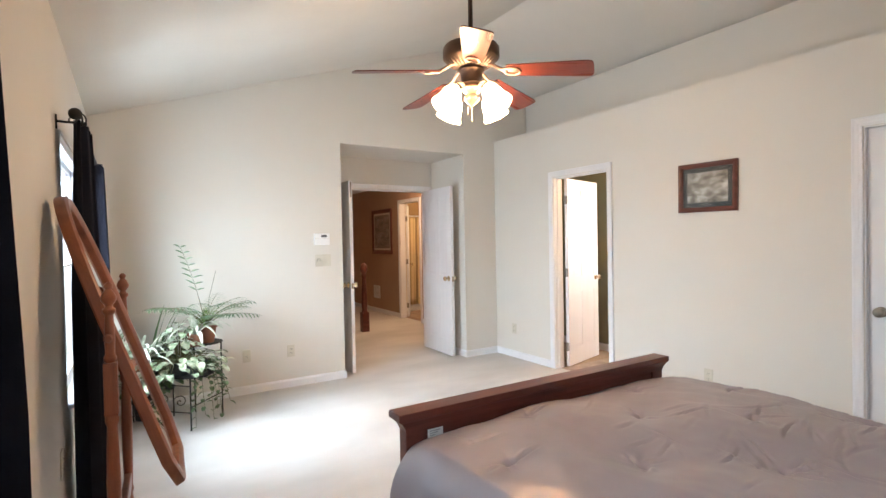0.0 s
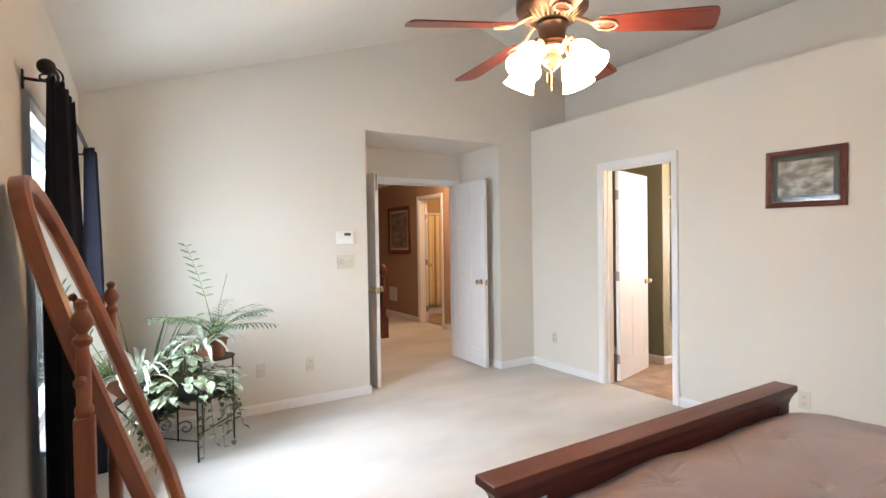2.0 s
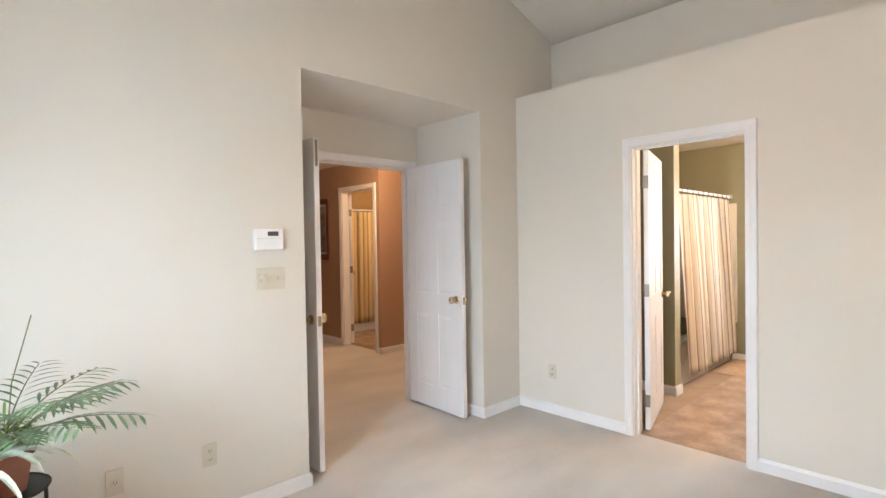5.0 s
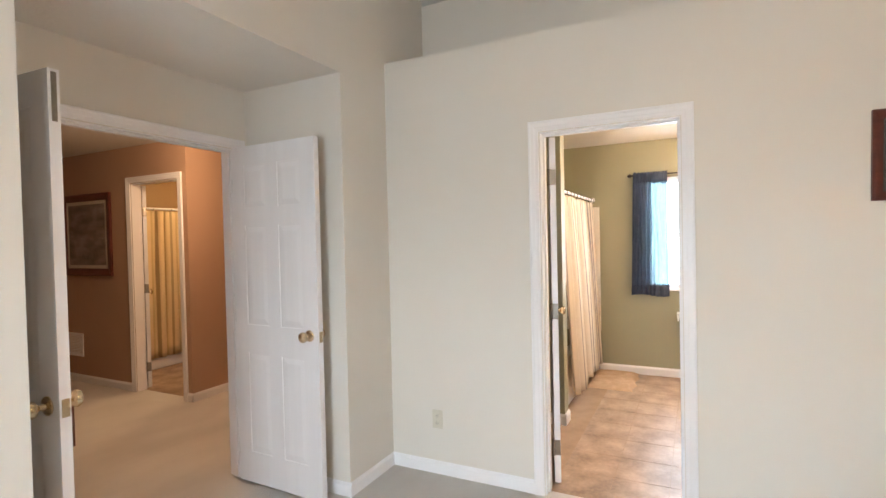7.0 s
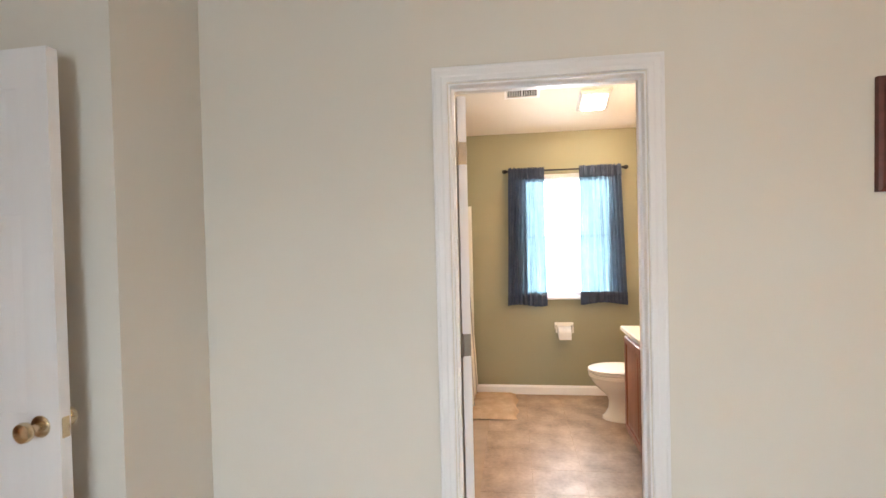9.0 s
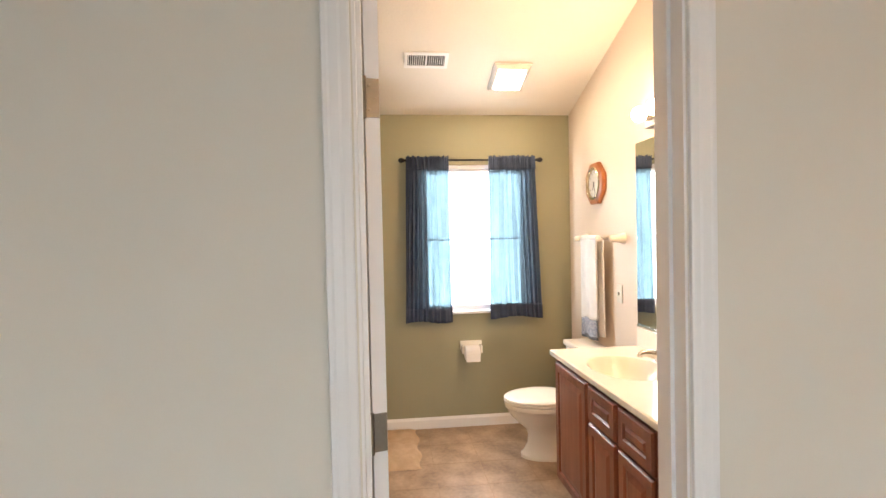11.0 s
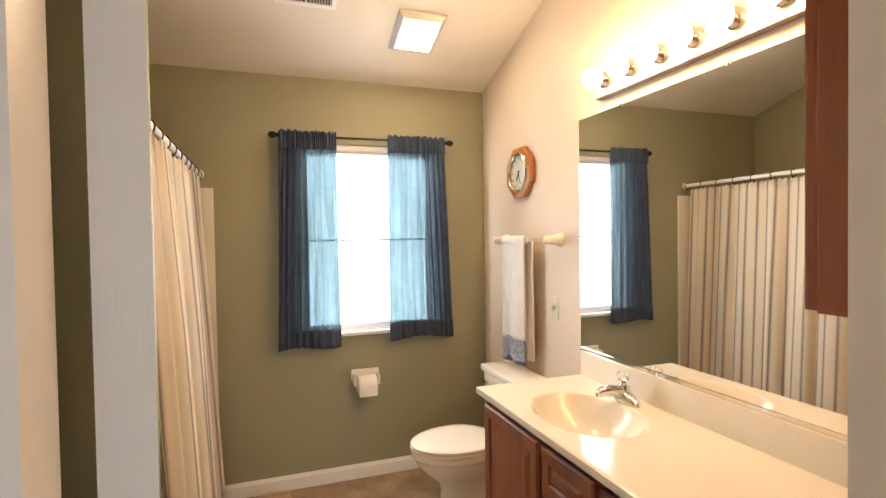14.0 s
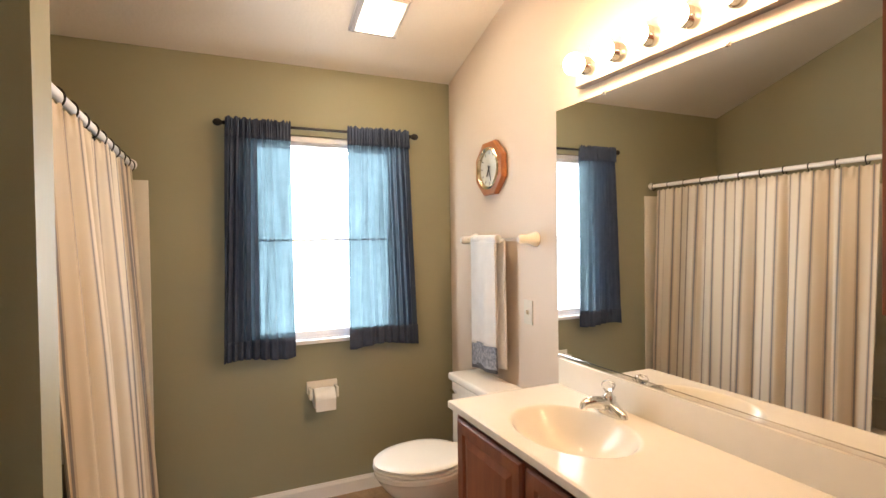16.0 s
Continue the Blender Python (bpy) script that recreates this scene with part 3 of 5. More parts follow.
curtain_rod("curtain_rod", -0.018, 2.80, 4.64, 1.968, XW, 0.010, "black iron curtain rod with twisted basket ends", True)
curtain_rod("curtain_rod", -0.018, -0.55, 1.22, 1.968, XW, 0.010, "black iron curtain rod with twisted basket ends", True)
for k, (a, b, sd, words) in enumerate(((2.86, 3.22, 3, "long dark navy curtain panel hanging before the bedroom window"), (4.29, 4.60, 5, "long dark navy curtain panel hanging by the room corner"), (0.60, 0.95, 8, "long dark navy curtain panel beside the near window"), (-0.50, -0.15, 9, "long dark navy curtain panel beside the near window"))):
    curtain("curtain", drape(a, b, 1.965, 0.05, -0.004, "y", 4, 0.036, sd, 100, 22, 0.10), NAVY, 0.003, label=words, category="curtain", group="bedroom curtains")

# ---- ceiling fan ----
BRONZE = mat("fan_bronze", (0.075, 0.045, 0.032), (0.05, 0.03, 0.022), 0.35, 12, 120, 0.05, metal=0.7)
COPPER = mat("fan_antique_copper", (0.40, 0.29, 0.235), (0.28, 0.195, 0.155), 0.45, 12, 120, 0.05, metal=0.8)
BLADE = mat("fan_blade_mahogany", (0.15, 0.024, 0.012), (0.075, 0.013, 0.008), 0.28, 3, 40, 0.04, stretch=(0.5, 9, 9), detail=6)
SHADE = glow("lit_frosted_glass", (1.0, 0.67, 0.37), 42.0)
FX, FY = 1.815, 2.385
fan = thing("ceiling_fan", pose(FX, FY, 0), label="bronze ceiling fan with mahogany blades and lit glass shades", category="ceiling fan")
CZ = ceil_z(FX)
part("canopy", turn(bmesh.new(), [(0.062, CZ + 0.01), (0.066, CZ - 0.03), (0.05, CZ - 0.07), (0.02, CZ - 0.09)], 24), BRONZE, fan, "", True)
part("downrod", tube(bmesh.new(), [(0, 0, CZ - 0.08), (0, 0, 2.50)], 0.013, 14), BRONZE, fan, "", True)
part("motor_housing", turn(bmesh.new(), [(0.03, 2.500), (0.05, 2.485), (0.10, 2.478), (0.148, 2.470), (0.158, 2.455), (0.158, 2.405), (0.150, 2.395), (0.120, 2.372), (0.085, 2.352), (0.06, 2.345)], 36), BRONZE, fan, "", True)
for k in range(30):
    a = 12 * k
    part("vent_rib", tube(bmesh.new(), [(0.146, 0, 2.400), (0.118, 0, 2.372), (0.088, 0, 2.352)], 0.004, 5), COPPER, fan, m=pose(0, 0, 0, 0, 0, a))
part("switch_housing", turn(bmesh.new(), [(0.070, 2.348), (0.074, 2.335), (0.062, 2.320), (0.056, 2.275), (0.064, 2.262), (0.048, 2.25)], 28), BRONZE, fan, "", True)
part("light_fitter", turn(bmesh.new(), [(0.045, 2.252), (0.060, 2.235), (0.046, 2.215), (0.030, 2.205), (0.042, 2.190), (0.044, 2.175), (0.028, 2.155), (0.012, 2.146), (0.006, 2.135)], 28), COPPER, fan, "antique copper fitter", True)
blade_shape = []
for i in range(25):
    a = i / 24
    blade_shape.append((0.205 + 0.455 * a, 0.052 + 0.026 * a))
for k in range(5):
    ang = 21 + 72 * k
    bm = bmesh.new()
    top, low = [], []
    outline = [(x, wd) for x, wd in blade_shape[:-2]] + [(0.648, 0.072), (0.658, 0.058), (0.662, 0.034)]
    outline += [(x, -wd) for x, wd in reversed(outline)]
    for z, lst in ((0.003, top), (-0.003, low)):
        lst.extend(bm.verts.new((x, y, z)) for x, y in outline)
    bm.faces.new(top)
    bm.faces.new(low[::-1])
    for i in range(len(outline)):
        j = (i + 1) % len(outline)
        bm.faces.new((top[i], top[j], low[j], low[i]))
    bl = part("blade", bm, BLADE, fan, "glossy red mahogany blade", m=pose(0, 0, 2.336, 0, 0, ang) @ pose(0, 0, 0, -13, (5.5, 5.5, 5.0, 3.5, 6.0)[k], 0))
    ir = tube(bmesh.new(), [(0.075, 0, 0.040), (0.12, 0, 0.032), (0.165, 0, 0.010), (0.205, 0, -0.008)], [0.012, 0.010, 0.010, 0.009], 8)
    for sy in (-1, 1):
        tube(ir, [(0.170, 0, 0.006), (0.195, sy * 0.026, -0.007), (0.235, sy * 0.036, -0.008), (0.268, sy * 0.022, -0.008), (0.278, 0, -0.008)], 0.0065, 7)
    part("blade_iron", ir, COPPER, bl, "antique copper blade bracket", True)
for k in range(4):
    ang = 9 + 90 * k
    arm = part("lamp_arm", tube(bmesh.new(), [(0.035, 0, 2.225), (0.075, 0, 2.252), (0.108, 0, 2.252), (0.122, 0, 2.232)], 0.008, 8), COPPER, fan, "", True, pose(0, 0, 0, 0, 0, ang))
    bell = turn(bmesh.new(), [(0.020, 0.0), (0.032, -0.012), (0.047, -0.035), (0.055, -0.065), (0.060, -0.095), (0.070, -0.125), (0.078, -0.138), (0.074, -0.137), (0.066, -0.122), (0.056, -0.093), (0.050, -0.064), (0.041, -0.035), (0.026, -0.014)], 28, None, False)
    part("glass_shade", bell, SHADE, arm, "lit frosted glass bell shade", True, pose(0.122, 0, 2.222, 0, -34, 0))
for dx, ln in ((0.012, 0.10), (-0.014, 0.07)):
    part("pull_chain", tube(bmesh.new(), [(dx, 0.02, 2.16), (dx, 0.02, 2.16 - ln)], [0.0014, 0.0014], 6), BRASS, fan)

# ---- bed ----
bed = thing("bed_frame", pose(1.90, 0, 0), label="dark cherry wooden bed frame with a panelled footboard", category="bed")
part("footboard_panel", rbox(-0.735, 0.735, 1.862, 1.885, 0.14, 0.66, 0.002), CHERRY, bed)
for sx in (-1, 1):
    x = sx * 0.775
    part("post", rbox(x - 0.045, x + 0.045, 1.843, 1.903, 0.0, 0.662, 0.005), CHERRY, bed)
    part("side_rail", rbox(min(sx * 0.760, sx * 0.790), max(sx * 0.760, sx * 0.790), -0.42, 1.843, 0.16, 0.36, 0.004), CHERRY, bed)
    part("headboard_post", rbox(x - 0.045, x + 0.045, -0.52, -0.43, 0.0, 1.20, 0.005), CHERRY, bed)
part("top_rail", rbox(-0.73, 0.73, 1.850, 1.896, 0.575, 0.662, 0.003), CHERRY, bed)
part("bottom_rail", rbox(-0.73, 0.73, 1.850, 1.896, 0.10, 0.19, 0.003), CHERRY, bed)
cap = bmesh.new()
prof = [(0.046, 0.632), (0.050, 0.645), (0.058, 0.658), (0.069, 0.670), (0.080, 0.678), (0.083, 0.682), (0.083, 0.704), (0.080, 0.708)]
rings = []
for d, z in prof:
    rings.append([cap.verts.new((sx * (0.775 + d), 1.873 + sy * (0.031 + 0.45 * (d - 0.046)), z)) for sx, sy in ((-1, -1), (1, -1), (1, 1), (-1, 1))])
for a, b in zip(rings, rings[1:]):
    for i in range(4):
        cap.faces.new((a[i], a[(i + 1) % 4], b[(i + 1) % 4], b[i]))
cap.faces.new(rings[-1])
cap.faces.new(rings[0][::-1])
part("cap_rail", cap, CHERRY, bed, "moulded cherry cap rail")
part("headboard", rbox(-0.73, 0.73, -0.50, -0.46, 0.20, 1.12, 0.004), CHERRY, bed)
part("headboard_cap", rbox(-0.88, 0.88, -0.56, -0.41, 1.20, 1.25, 0.01), CHERRY, bed)
STICKER = mat("paper_sticker", (0.72, 0.72, 0.70), (0.66, 0.66, 0.64), 0.6, 20, 200, 0.02)
INK = mat("grey_print", (0.20, 0.22, 0.25), None, 0.6, 20, 200, 0)
for z, h in ((0.600, 0.018), (0.556, 0.013)):
    st = solid("paper_label", rbox(1.182, 1.254, 1.8470, 1.8500, z - h, z + h, 0.0005), STICKER, label="small white paper sticker stuck on the cherry footboard", category="label", group="footboard stickers")
    q = bmesh.new()
    for i in range(3):
        box(q, 1.190, 1.190 + 0.05 - 0.012 * i, 1.8462, 1.8469, z + h * 0.5 - i * h * 0.5, z + h * 0.68 - i * h * 0.5)
    part("print_lines", q, INK, st, "unreadable grey print")

solid("mattress", rbox(1.12, 2.68, -0.42, 1.80, 0.30, 0.58, 0.06, 4), mat("mattress_ticking", (0.7, 0.69, 0.66), None, 0.9, 10, 300, 0.2), True, label="mattress hidden under the grey comforter", category="mattress")


def comforter():
    """A puffed, tufted spread that falls over the mattress."""
    tufts = []
    for i in range(-4, 5):
        for j in range(-4, 5):
            x, y = 1.93 + 0.345 * (i - j), 1.40 - 0.27 * (i + j)
            if 1.1 < x < 2.75 and -0.5 < y < 1.8:
                tufts.append((x, y))
    rng = random.Random(11)
    creases = []
    for tx, ty in tufts:
        for _ in range(7):
            a = rng.uniform(0, 6.28)
            creases.append((tx, ty, math.cos(a), math.sin(a), rng.uniform(0.05, 0.16), rng.uniform(0.002, 0.0055)))
    for _ in range(26):
        a = rng.gauss(0.45, 0.45)
        creases.append((rng.uniform(1.1, 2.7), rng.uniform(-0.4, 1.75), math.cos(a), math.sin(a), rng.uniform(0.15, 0.50), rng.uniform(0.002, 0.007)))
    for _ in range(120):
        a = rng.gauss(0.35, 0.55)
        creases.append((rng.triangular(1.3, 2.72, 2.6), rng.triangular(-0.2, 1.5, 0.6), math.cos(a), math.sin(a), rng.uniform(0.08, 0.26), rng.uniform(0.002, 0.006)))
    nx, ny = 300, 330
    y0, y1 = -0.46, 1.838
    flat = 0.78
    su = np.linspace(-1, 1, nx + 1)[None, :].repeat(ny + 1, 0)
    y = np.linspace(y0, y1, ny + 1)[:, None].repeat(nx + 1, 1)
    e = np.clip((np.abs(su) - flat) / (1 - flat), 0, 1)
    # the side falls are reached by folding the edge strips down
    side = 0.80 + 0.085 * np.sin(np.minimum(1, e * 2.2) * math.pi / 2) + 0.03 * e
    x = 1.90 + np.where(e > 0, np.sign(su) * side, su / flat * 0.80)
    fall = 0.50 * e ** 1.25
    z = 0.660 - fall
    z -= 0.055 * np.maximum(0, (y - 1.60) / 0.238) ** 2.2
    z -= 0.022 * np.minimum(1, np.maximum(0, np.abs(x - 1.90) - 0.5) / 0.30) ** 2
    top = np.where(e > 0, np.maximum(0.15, 1 - fall * 3), 1.0)
    big = np.array([[noise.noise((a * 2.6, b * 2.6, 1.7)) * 0.024 + noise.noise((a * 7, b * 7, 4.0)) * 0.007 + noise.noise((a * 18, b * 14, 9.0)) * 0.0022 for a, b in zip(r, q)] for r, q in zip(x.tolist(), y.tolist())])
    z += big * top
    for tx, ty in tufts:
        d2 = (x - tx) ** 2 + (y - ty) ** 2
        z -= top * (0.022 * np.exp(-d2 / 0.0003) + 0.018 * np.exp(-d2 / 0.008))
    for k, (cx, cy, ca, sa, ln, dp) in enumerate(creases):
        du, dv = (x - cx) * ca + (y - cy) * sa, -(x - cx) * sa + (y - cy) * ca
        dv = dv - 0.012 * np.sin(du * 14 + cx * 9)
        w = 0.0055 if k % 2 else 0.008
        on = (du > 0) & (du < ln)
        z -= on * top * dp * np.sin(math.pi * np.clip(du / ln, 0, 1)) * (np.exp(-((dv / w) ** 2)) - 0.7 * np.exp(-(((dv - 2.2 * w) / (1.6 * w)) ** 2)))
    x = x + np.sign(su) * 0.018 * np.sin(y * 17 + np.sin(y * 5)) * np.minimum(1, fall * 4)
    bm = bmesh.new()
    grid = [[bm.verts.new(p) for p in zip(a, b, c)] for a, b, c in zip(x.tolist(), y.tolist(), z.tolist())]
    for j in range(ny):
        for i in range(nx):
            bm.faces.new((grid[j][i], grid[j][i + 1], grid[j + 1][i + 1], grid[j + 1][i]))
    return bm


spread = solid("comforter", comforter(), SATIN, True, label="rumpled tufted mauve-grey satin comforter spread over the bed", category="comforter")

# ---- cheval mirror ----
MIRROR = mat("silvered_glass", (0.86, 0.87, 0.86), (0.86, 0.87, 0.86), 0.0, 1, 1, 0, metal=1.0)
MIRROR.node_tree.nodes["Principled BSDF"].inputs["Roughness"].default_value = 0.0
for link in list(MIRROR.node_tree.links):
    if link.to_socket.name == "Roughness":
        MIRROR.node_tree.links.remove(link)
MIRROR.node_tree.nodes["Principled BSDF"].inputs["Roughness"].default_value = 0.01
P1, P2 = Vector((0.100, 2.190, 0)), Vector((0.136, 2.840, 0))
span = (P2 - P1).length
yaw = math.degrees(math.atan2((P2 - P1).y, (P2 - P1).x))
chev = thing("cheval_mirror", Matrix.Translation((P1 + P2) / 2) @ pose(0, 0, 0, 0, 0, yaw), label="tilted cheval floor mirror in a warm reddish wood frame", category="mirror")
POST = [(0.024, 0.16), (0.0208, 0.2), (0.0168, 0.24), (0.0216, 0.26), (0.0176, 0.28), (0.0208, 0.42), (0.0224, 0.55), (0.0192, 0.68), (0.016, 0.76), (0.0216, 0.775), (0.0216, 0.79), (0.0144, 0.8)]
UPPER = [(0.0144, 0.985), (0.02, 0.995), (0.02, 1.0043), (0.0152, 1.0131), (0.0168, 1.0696), (0.0136, 1.1522), (0.0208, 1.161), (0.0208, 1.1714), (0.0128, 1.1784), (0.0112, 1.1844), (0.0232, 1.2018), (0.0248, 1.2132), (0.0176, 1.2306), (0.0088, 1.2419), (0.0136, 1.2506), (0.0128, 1.2593), (0.0048, 1.2662)]
for sgn in (-1, 1):
    post = part("post", turn(bmesh.new(), POST, 24), OAK, chev, "turned wooden post", True, pose(sgn * span / 2, 0, 0))
    part("pivot_block", rbox(-0.021, 0.021, -0.021, 0.021, 0.80, 0.985, 0.004), OAK, post)
    part("finial", turn(bmesh.new(), UPPER, 24), OAK, post, "turned finial", True)
    foot = bmesh.new()
    pts, rr = [], []
    for i in range(17):
        a = -1 + i / 8
        pts.append((0, 0.24 * a, 0.028 + 0.135 * (1 - a * a) ** 0.8))
        rr.append(0.026 - 0.006 * abs(a))
    tube(foot, pts, rr, 10)
    part("foot", foot, OAK, chev, "curved foot", True, pose(sgn * span / 2, 0, 0))
part("stretcher", rbox(-span / 2, span / 2, -0.014, 0.014, 0.27, 0.34, 0.006), OAK, chev)
HALF_W, LOW, HIGH = 0.285, -0.665, 0.55


def mirror_outline(inset):
    pts = [(-HALF_W * 0.62 + inset * 0.6, LOW + inset), (HALF_W * 0.62 - inset * 0.6, LOW + inset), (HALF_W - inset, LOW + 0.14 + inset * 0.3), (HALF_W - inset, 0.02)]
    n = 18
    for i in range(1, n):
        a = i / n * math.pi
        pts.append(((HALF_W - inset) * math.cos(a) * (1 - 0.10 * math.sin(a)), 0.02 + (HIGH - 0.02 - inset) * math.sin(a) ** 0.85))
    pts += [(-HALF_W + inset, 0.02), (-HALF_W + inset, LOW + 0.14 + inset * 0.3)]
    return pts


tiltm = pose(0, 0, 1.070) @ pose(0, 0, 0, -18.5, 0, 0)
fr = bmesh.new()
layers = [(0.0, -0.014), (0.004, 0.016), (0.016, 0.024), (0.034, 0.022), (0.052, 0.012), (0.055, -0.004), (0.052, -0.014), (0.004, -0.020)]
rows = [[fr.verts.new((x, -d, z)) for x, z in mirror_outline(i)] for i, d in layers]
for a, b in zip(rows, rows[1:] + rows[:1]):
    for i in range(len(a)):
        j = (i + 1) % len(a)
        fr.faces.new((a[i], a[j], b[j], b[i]))
part("mirror_frame", fr, OAK, chev, "arched wooden mirror frame", True, tiltm)
gl = bmesh.new()
gl.faces.new([gl.verts.new((x, 0.0, z)) for x, z in mirror_outline(0.051)])
gl.faces.new([gl.verts.new((x, 0.004, z)) for x, z in mirror_outline(0.051)])
part("glass", gl, MIRROR, chev, "silvered mirror glass", m=tiltm)
for sgn in (-1, 1):
    part("pivot_knob", turn(bmesh.new(), [(0.006, 0), (0.006, 0.03), (0.014, 0.034), (0.016, 0.044), (0.010, 0.052)], 14, pose(sgn * (span / 2 + 0.0), 0, 1.075, 0, 90 * sgn, 0)), OAK, chev, "", True)
    part("pivot_arm", tube(bmesh.new(), [(sgn * HALF_W * 0.98, 0, 1.075), (sgn * (span / 2 - 0.015), 0, 1.075)], 0.008, 8), OAK, chev, "", True)

# ---- plants ----
LEAF = mat("green_leaf", (0.055, 0.115, 0.035), (0.10, 0.17, 0.06), 0.4, 12, 80, 0.1, Transmission_Weight=0.0)
PALM = mat("palm_leaflet", (0.075, 0.135, 0.06), (0.13, 0.20, 0.10), 0.45, 12, 80, 0.1)
PALELEAF = mat("cream_variegated_leaf", (0.10, 0.16, 0.07), (0.52, 0.54, 0.40), 0.4, 26, 60, 0.1, stretch=(1, 1, 1), detail=2)
SPIDER = mat("pale_strap_leaf", (0.40, 0.45, 0.32), (0.74, 0.75, 0.66), 0.4, 18, 80, 0.05)
IVYLEAF = mat("ivy_leaf", (0.05, 0.09, 0.035), (0.13, 0.19, 0.09), 0.4, 14, 80, 0.1)
BRIGHTLEAF = mat("young_bright_leaf", (0.14, 0.24, 0.045), (0.20, 0.31, 0.07), 0.4, 14, 80, 0.1)
STEM = mat("stem", (0.12, 0.15, 0.06), (0.16, 0.12, 0.06), 0.6, 20, 100, 0.1)
TERRA = mat("terracotta_pot", (0.36, 0.15, 0.09), (0.28, 0.11, 0.065), 0.8, 8, 120, 0.2)
BLACKPOT = mat("dark_plastic_pot", (0.025, 0.03, 0.028), (0.035, 0.04, 0.037), 0.45, 8, 120, 0.05)
SOIL = mat("potting_soil", (0.035, 0.022, 0.014), (0.06, 0.04, 0.026), 0.95, 30, 160, 0.8)


def blade_leaf(bm, base, way, length, width, droop, side=None, n=6, fold=0.15, tip=0.0):
    """One leaf: a curved strip, widest in the middle, bent down by droop."""
    way = Vector(way).normalized()
    side = Vector(side).normalized() if side is not None else way.cross(Vector((0, 0, 1)))
    if side.length < 0.1:
        side = Vector((1, 0, 0))
    side.normalize()
    p = Vector(base)
    left, mid, right = [], [], []
    for i in range(n + 1):
        a = i / n
        w = width * (math.sin(math.pi * min(1, a * 0.9 + 0.08)) ** 0.7) * (1 - tip * a) if 0 < i < n else width * 0.06
        nrm = side.cross(way)
        left.append(bm.verts.new(p - side * w + nrm * fold * w))
        mid.append(bm.verts.new(p))
        right.append(bm.verts.new(p + side * w + nrm * fold * w))
        p = p + way * (length / n)
        way = (way + Vector((0, 0, -droop / n))).normalized()
        side = (side - way * side.dot(way)).normalized()
    for i in range(n):
        bm.faces.new((left[i], mid[i], mid[i + 1], left[i + 1]))
        bm.faces.new((mid[i], right[i], right[i + 1], mid[i + 1]))


def pot(parent, r, h, material, label):
    p = part("pot", turn(bmesh.new(), [(r * 0.72, 0), (r * 0.96, h * 0.86), (r * 1.06, h * 0.87), (r * 1.06, h), (r * 0.96, h), (r * 0.93, h * 0.9)], 24), material, parent, label, True)
    part("soil", turn(bmesh.new(), [(r * 0.93, h * 0.86), (r * 0.5, h * 0.9), (0.005, h * 0.9)], 20), SOIL, p, "dark potting soil")
    return p


def palm(m):
    rng = random.Random(4)
    t = thing("parlor_palm", m, label="feathery green parlor palm in a terracotta pot on the plant stand", category="plant", group="plants on the stand")
    pot(t, 0.085, 0.14, TERRA, "terracotta pot")
    fronds = [(192, 0.68, 0.14, 0.22), (205, 0.48, 0.55, 1.3), (240, 0.45, 0.5, 1.5), (340, 0.40, 0.45, 1.2), (25, 0.40, 0.35, 1.3), (300, 0.38, 0.6, 1.6), (60, 0.36, 0.3, 0.9), (185, 0.45, 0.45, 1.5), (350, 0.42, 0.4, 1.5), (10, 0.36, 0.5, 1.5), (215, 0.56, 0.5, 1.6), (330, 0.44, 0.7, 1.9), (290, 0.42, 0.35, 1.3), (255, 0.40, 0.4, 1.1), (160, 0.44, 0.6, 1.4), (275, 0.34, 0.5, 1.6), (320, 0.38, 0.45, 1.2), (130, 0.38, 0.9, 1.2), (225, 0.36, 0.35, 1.2)]
    for az, ln, out, droop in fronds:
        bm = bmesh.new()
        a = radians(az)
        way = Vector((math.cos(a) * out, math.sin(a) * out, 1.0)).normalized()
        p = Vector((0, 0, 0.12))
        pts = [p.copy()]
        n = 26
        for i in range(n):
            way = (way + Vector((math.cos(a), math.sin(a), -0.4)) * (droop / n)).normalized()
            p = p + way * (ln / n)
            pts.append(p.copy())
            if i > 9 and i % 2:
                f = (i - 9) / (n - 9)
                size = (0.12 + 0.03 * rng.random()) * (1.0 - 0.55 * abs(f - 0.35) * 1.4) * (0.72 if az == 192 else 1.0)
                side = way.cross(Vector((0, 0, 1))).normalized() if az != 192 else Vector((0.85, -0.53, -0.25))
                for s in (-1, 1):
                    blade_leaf(bm, p, side * s + way * 0.75 + Vector((0, 0, -0.12)), size, 0.0062, 0.5, None if az != 192 else (0.1, 0.3, 1.0), 4)
        stem = tube(bmesh.new(), pts, [0.0035 - 0.0022 * i / n for i in range(n + 1)], 5)
        st = part("frond_stem", stem, STEM, t)
        part("frond", bm, PALM, st)
    for _ in range(9):
        a = rng.uniform(0, 6.28)
        bm = bmesh.new()
        for i in range(14):
            b = a + rng.uniform(-0.5, 0.5)
            blade_leaf(bm, (0.02 * math.cos(a), 0.02 * math.sin(a), 0.14 + 0.008 * i), (math.cos(b), math.sin(b), rng.uniform(0.2, 1.1)), rng.uniform(0.07, 0.12), 0.0045, 1.2, None, 4)
        part("young_frond", bm, BRIGHTLEAF, t, "bright green young frond")
    bare = tube(bmesh.new(), [(0.01, 0, 0.13), (0.03, -0.01, 0.36), (0.085, -0.02, 0.58)], 0.002, 5)
    part("bare_stem", bare, STEM, t)
    return t


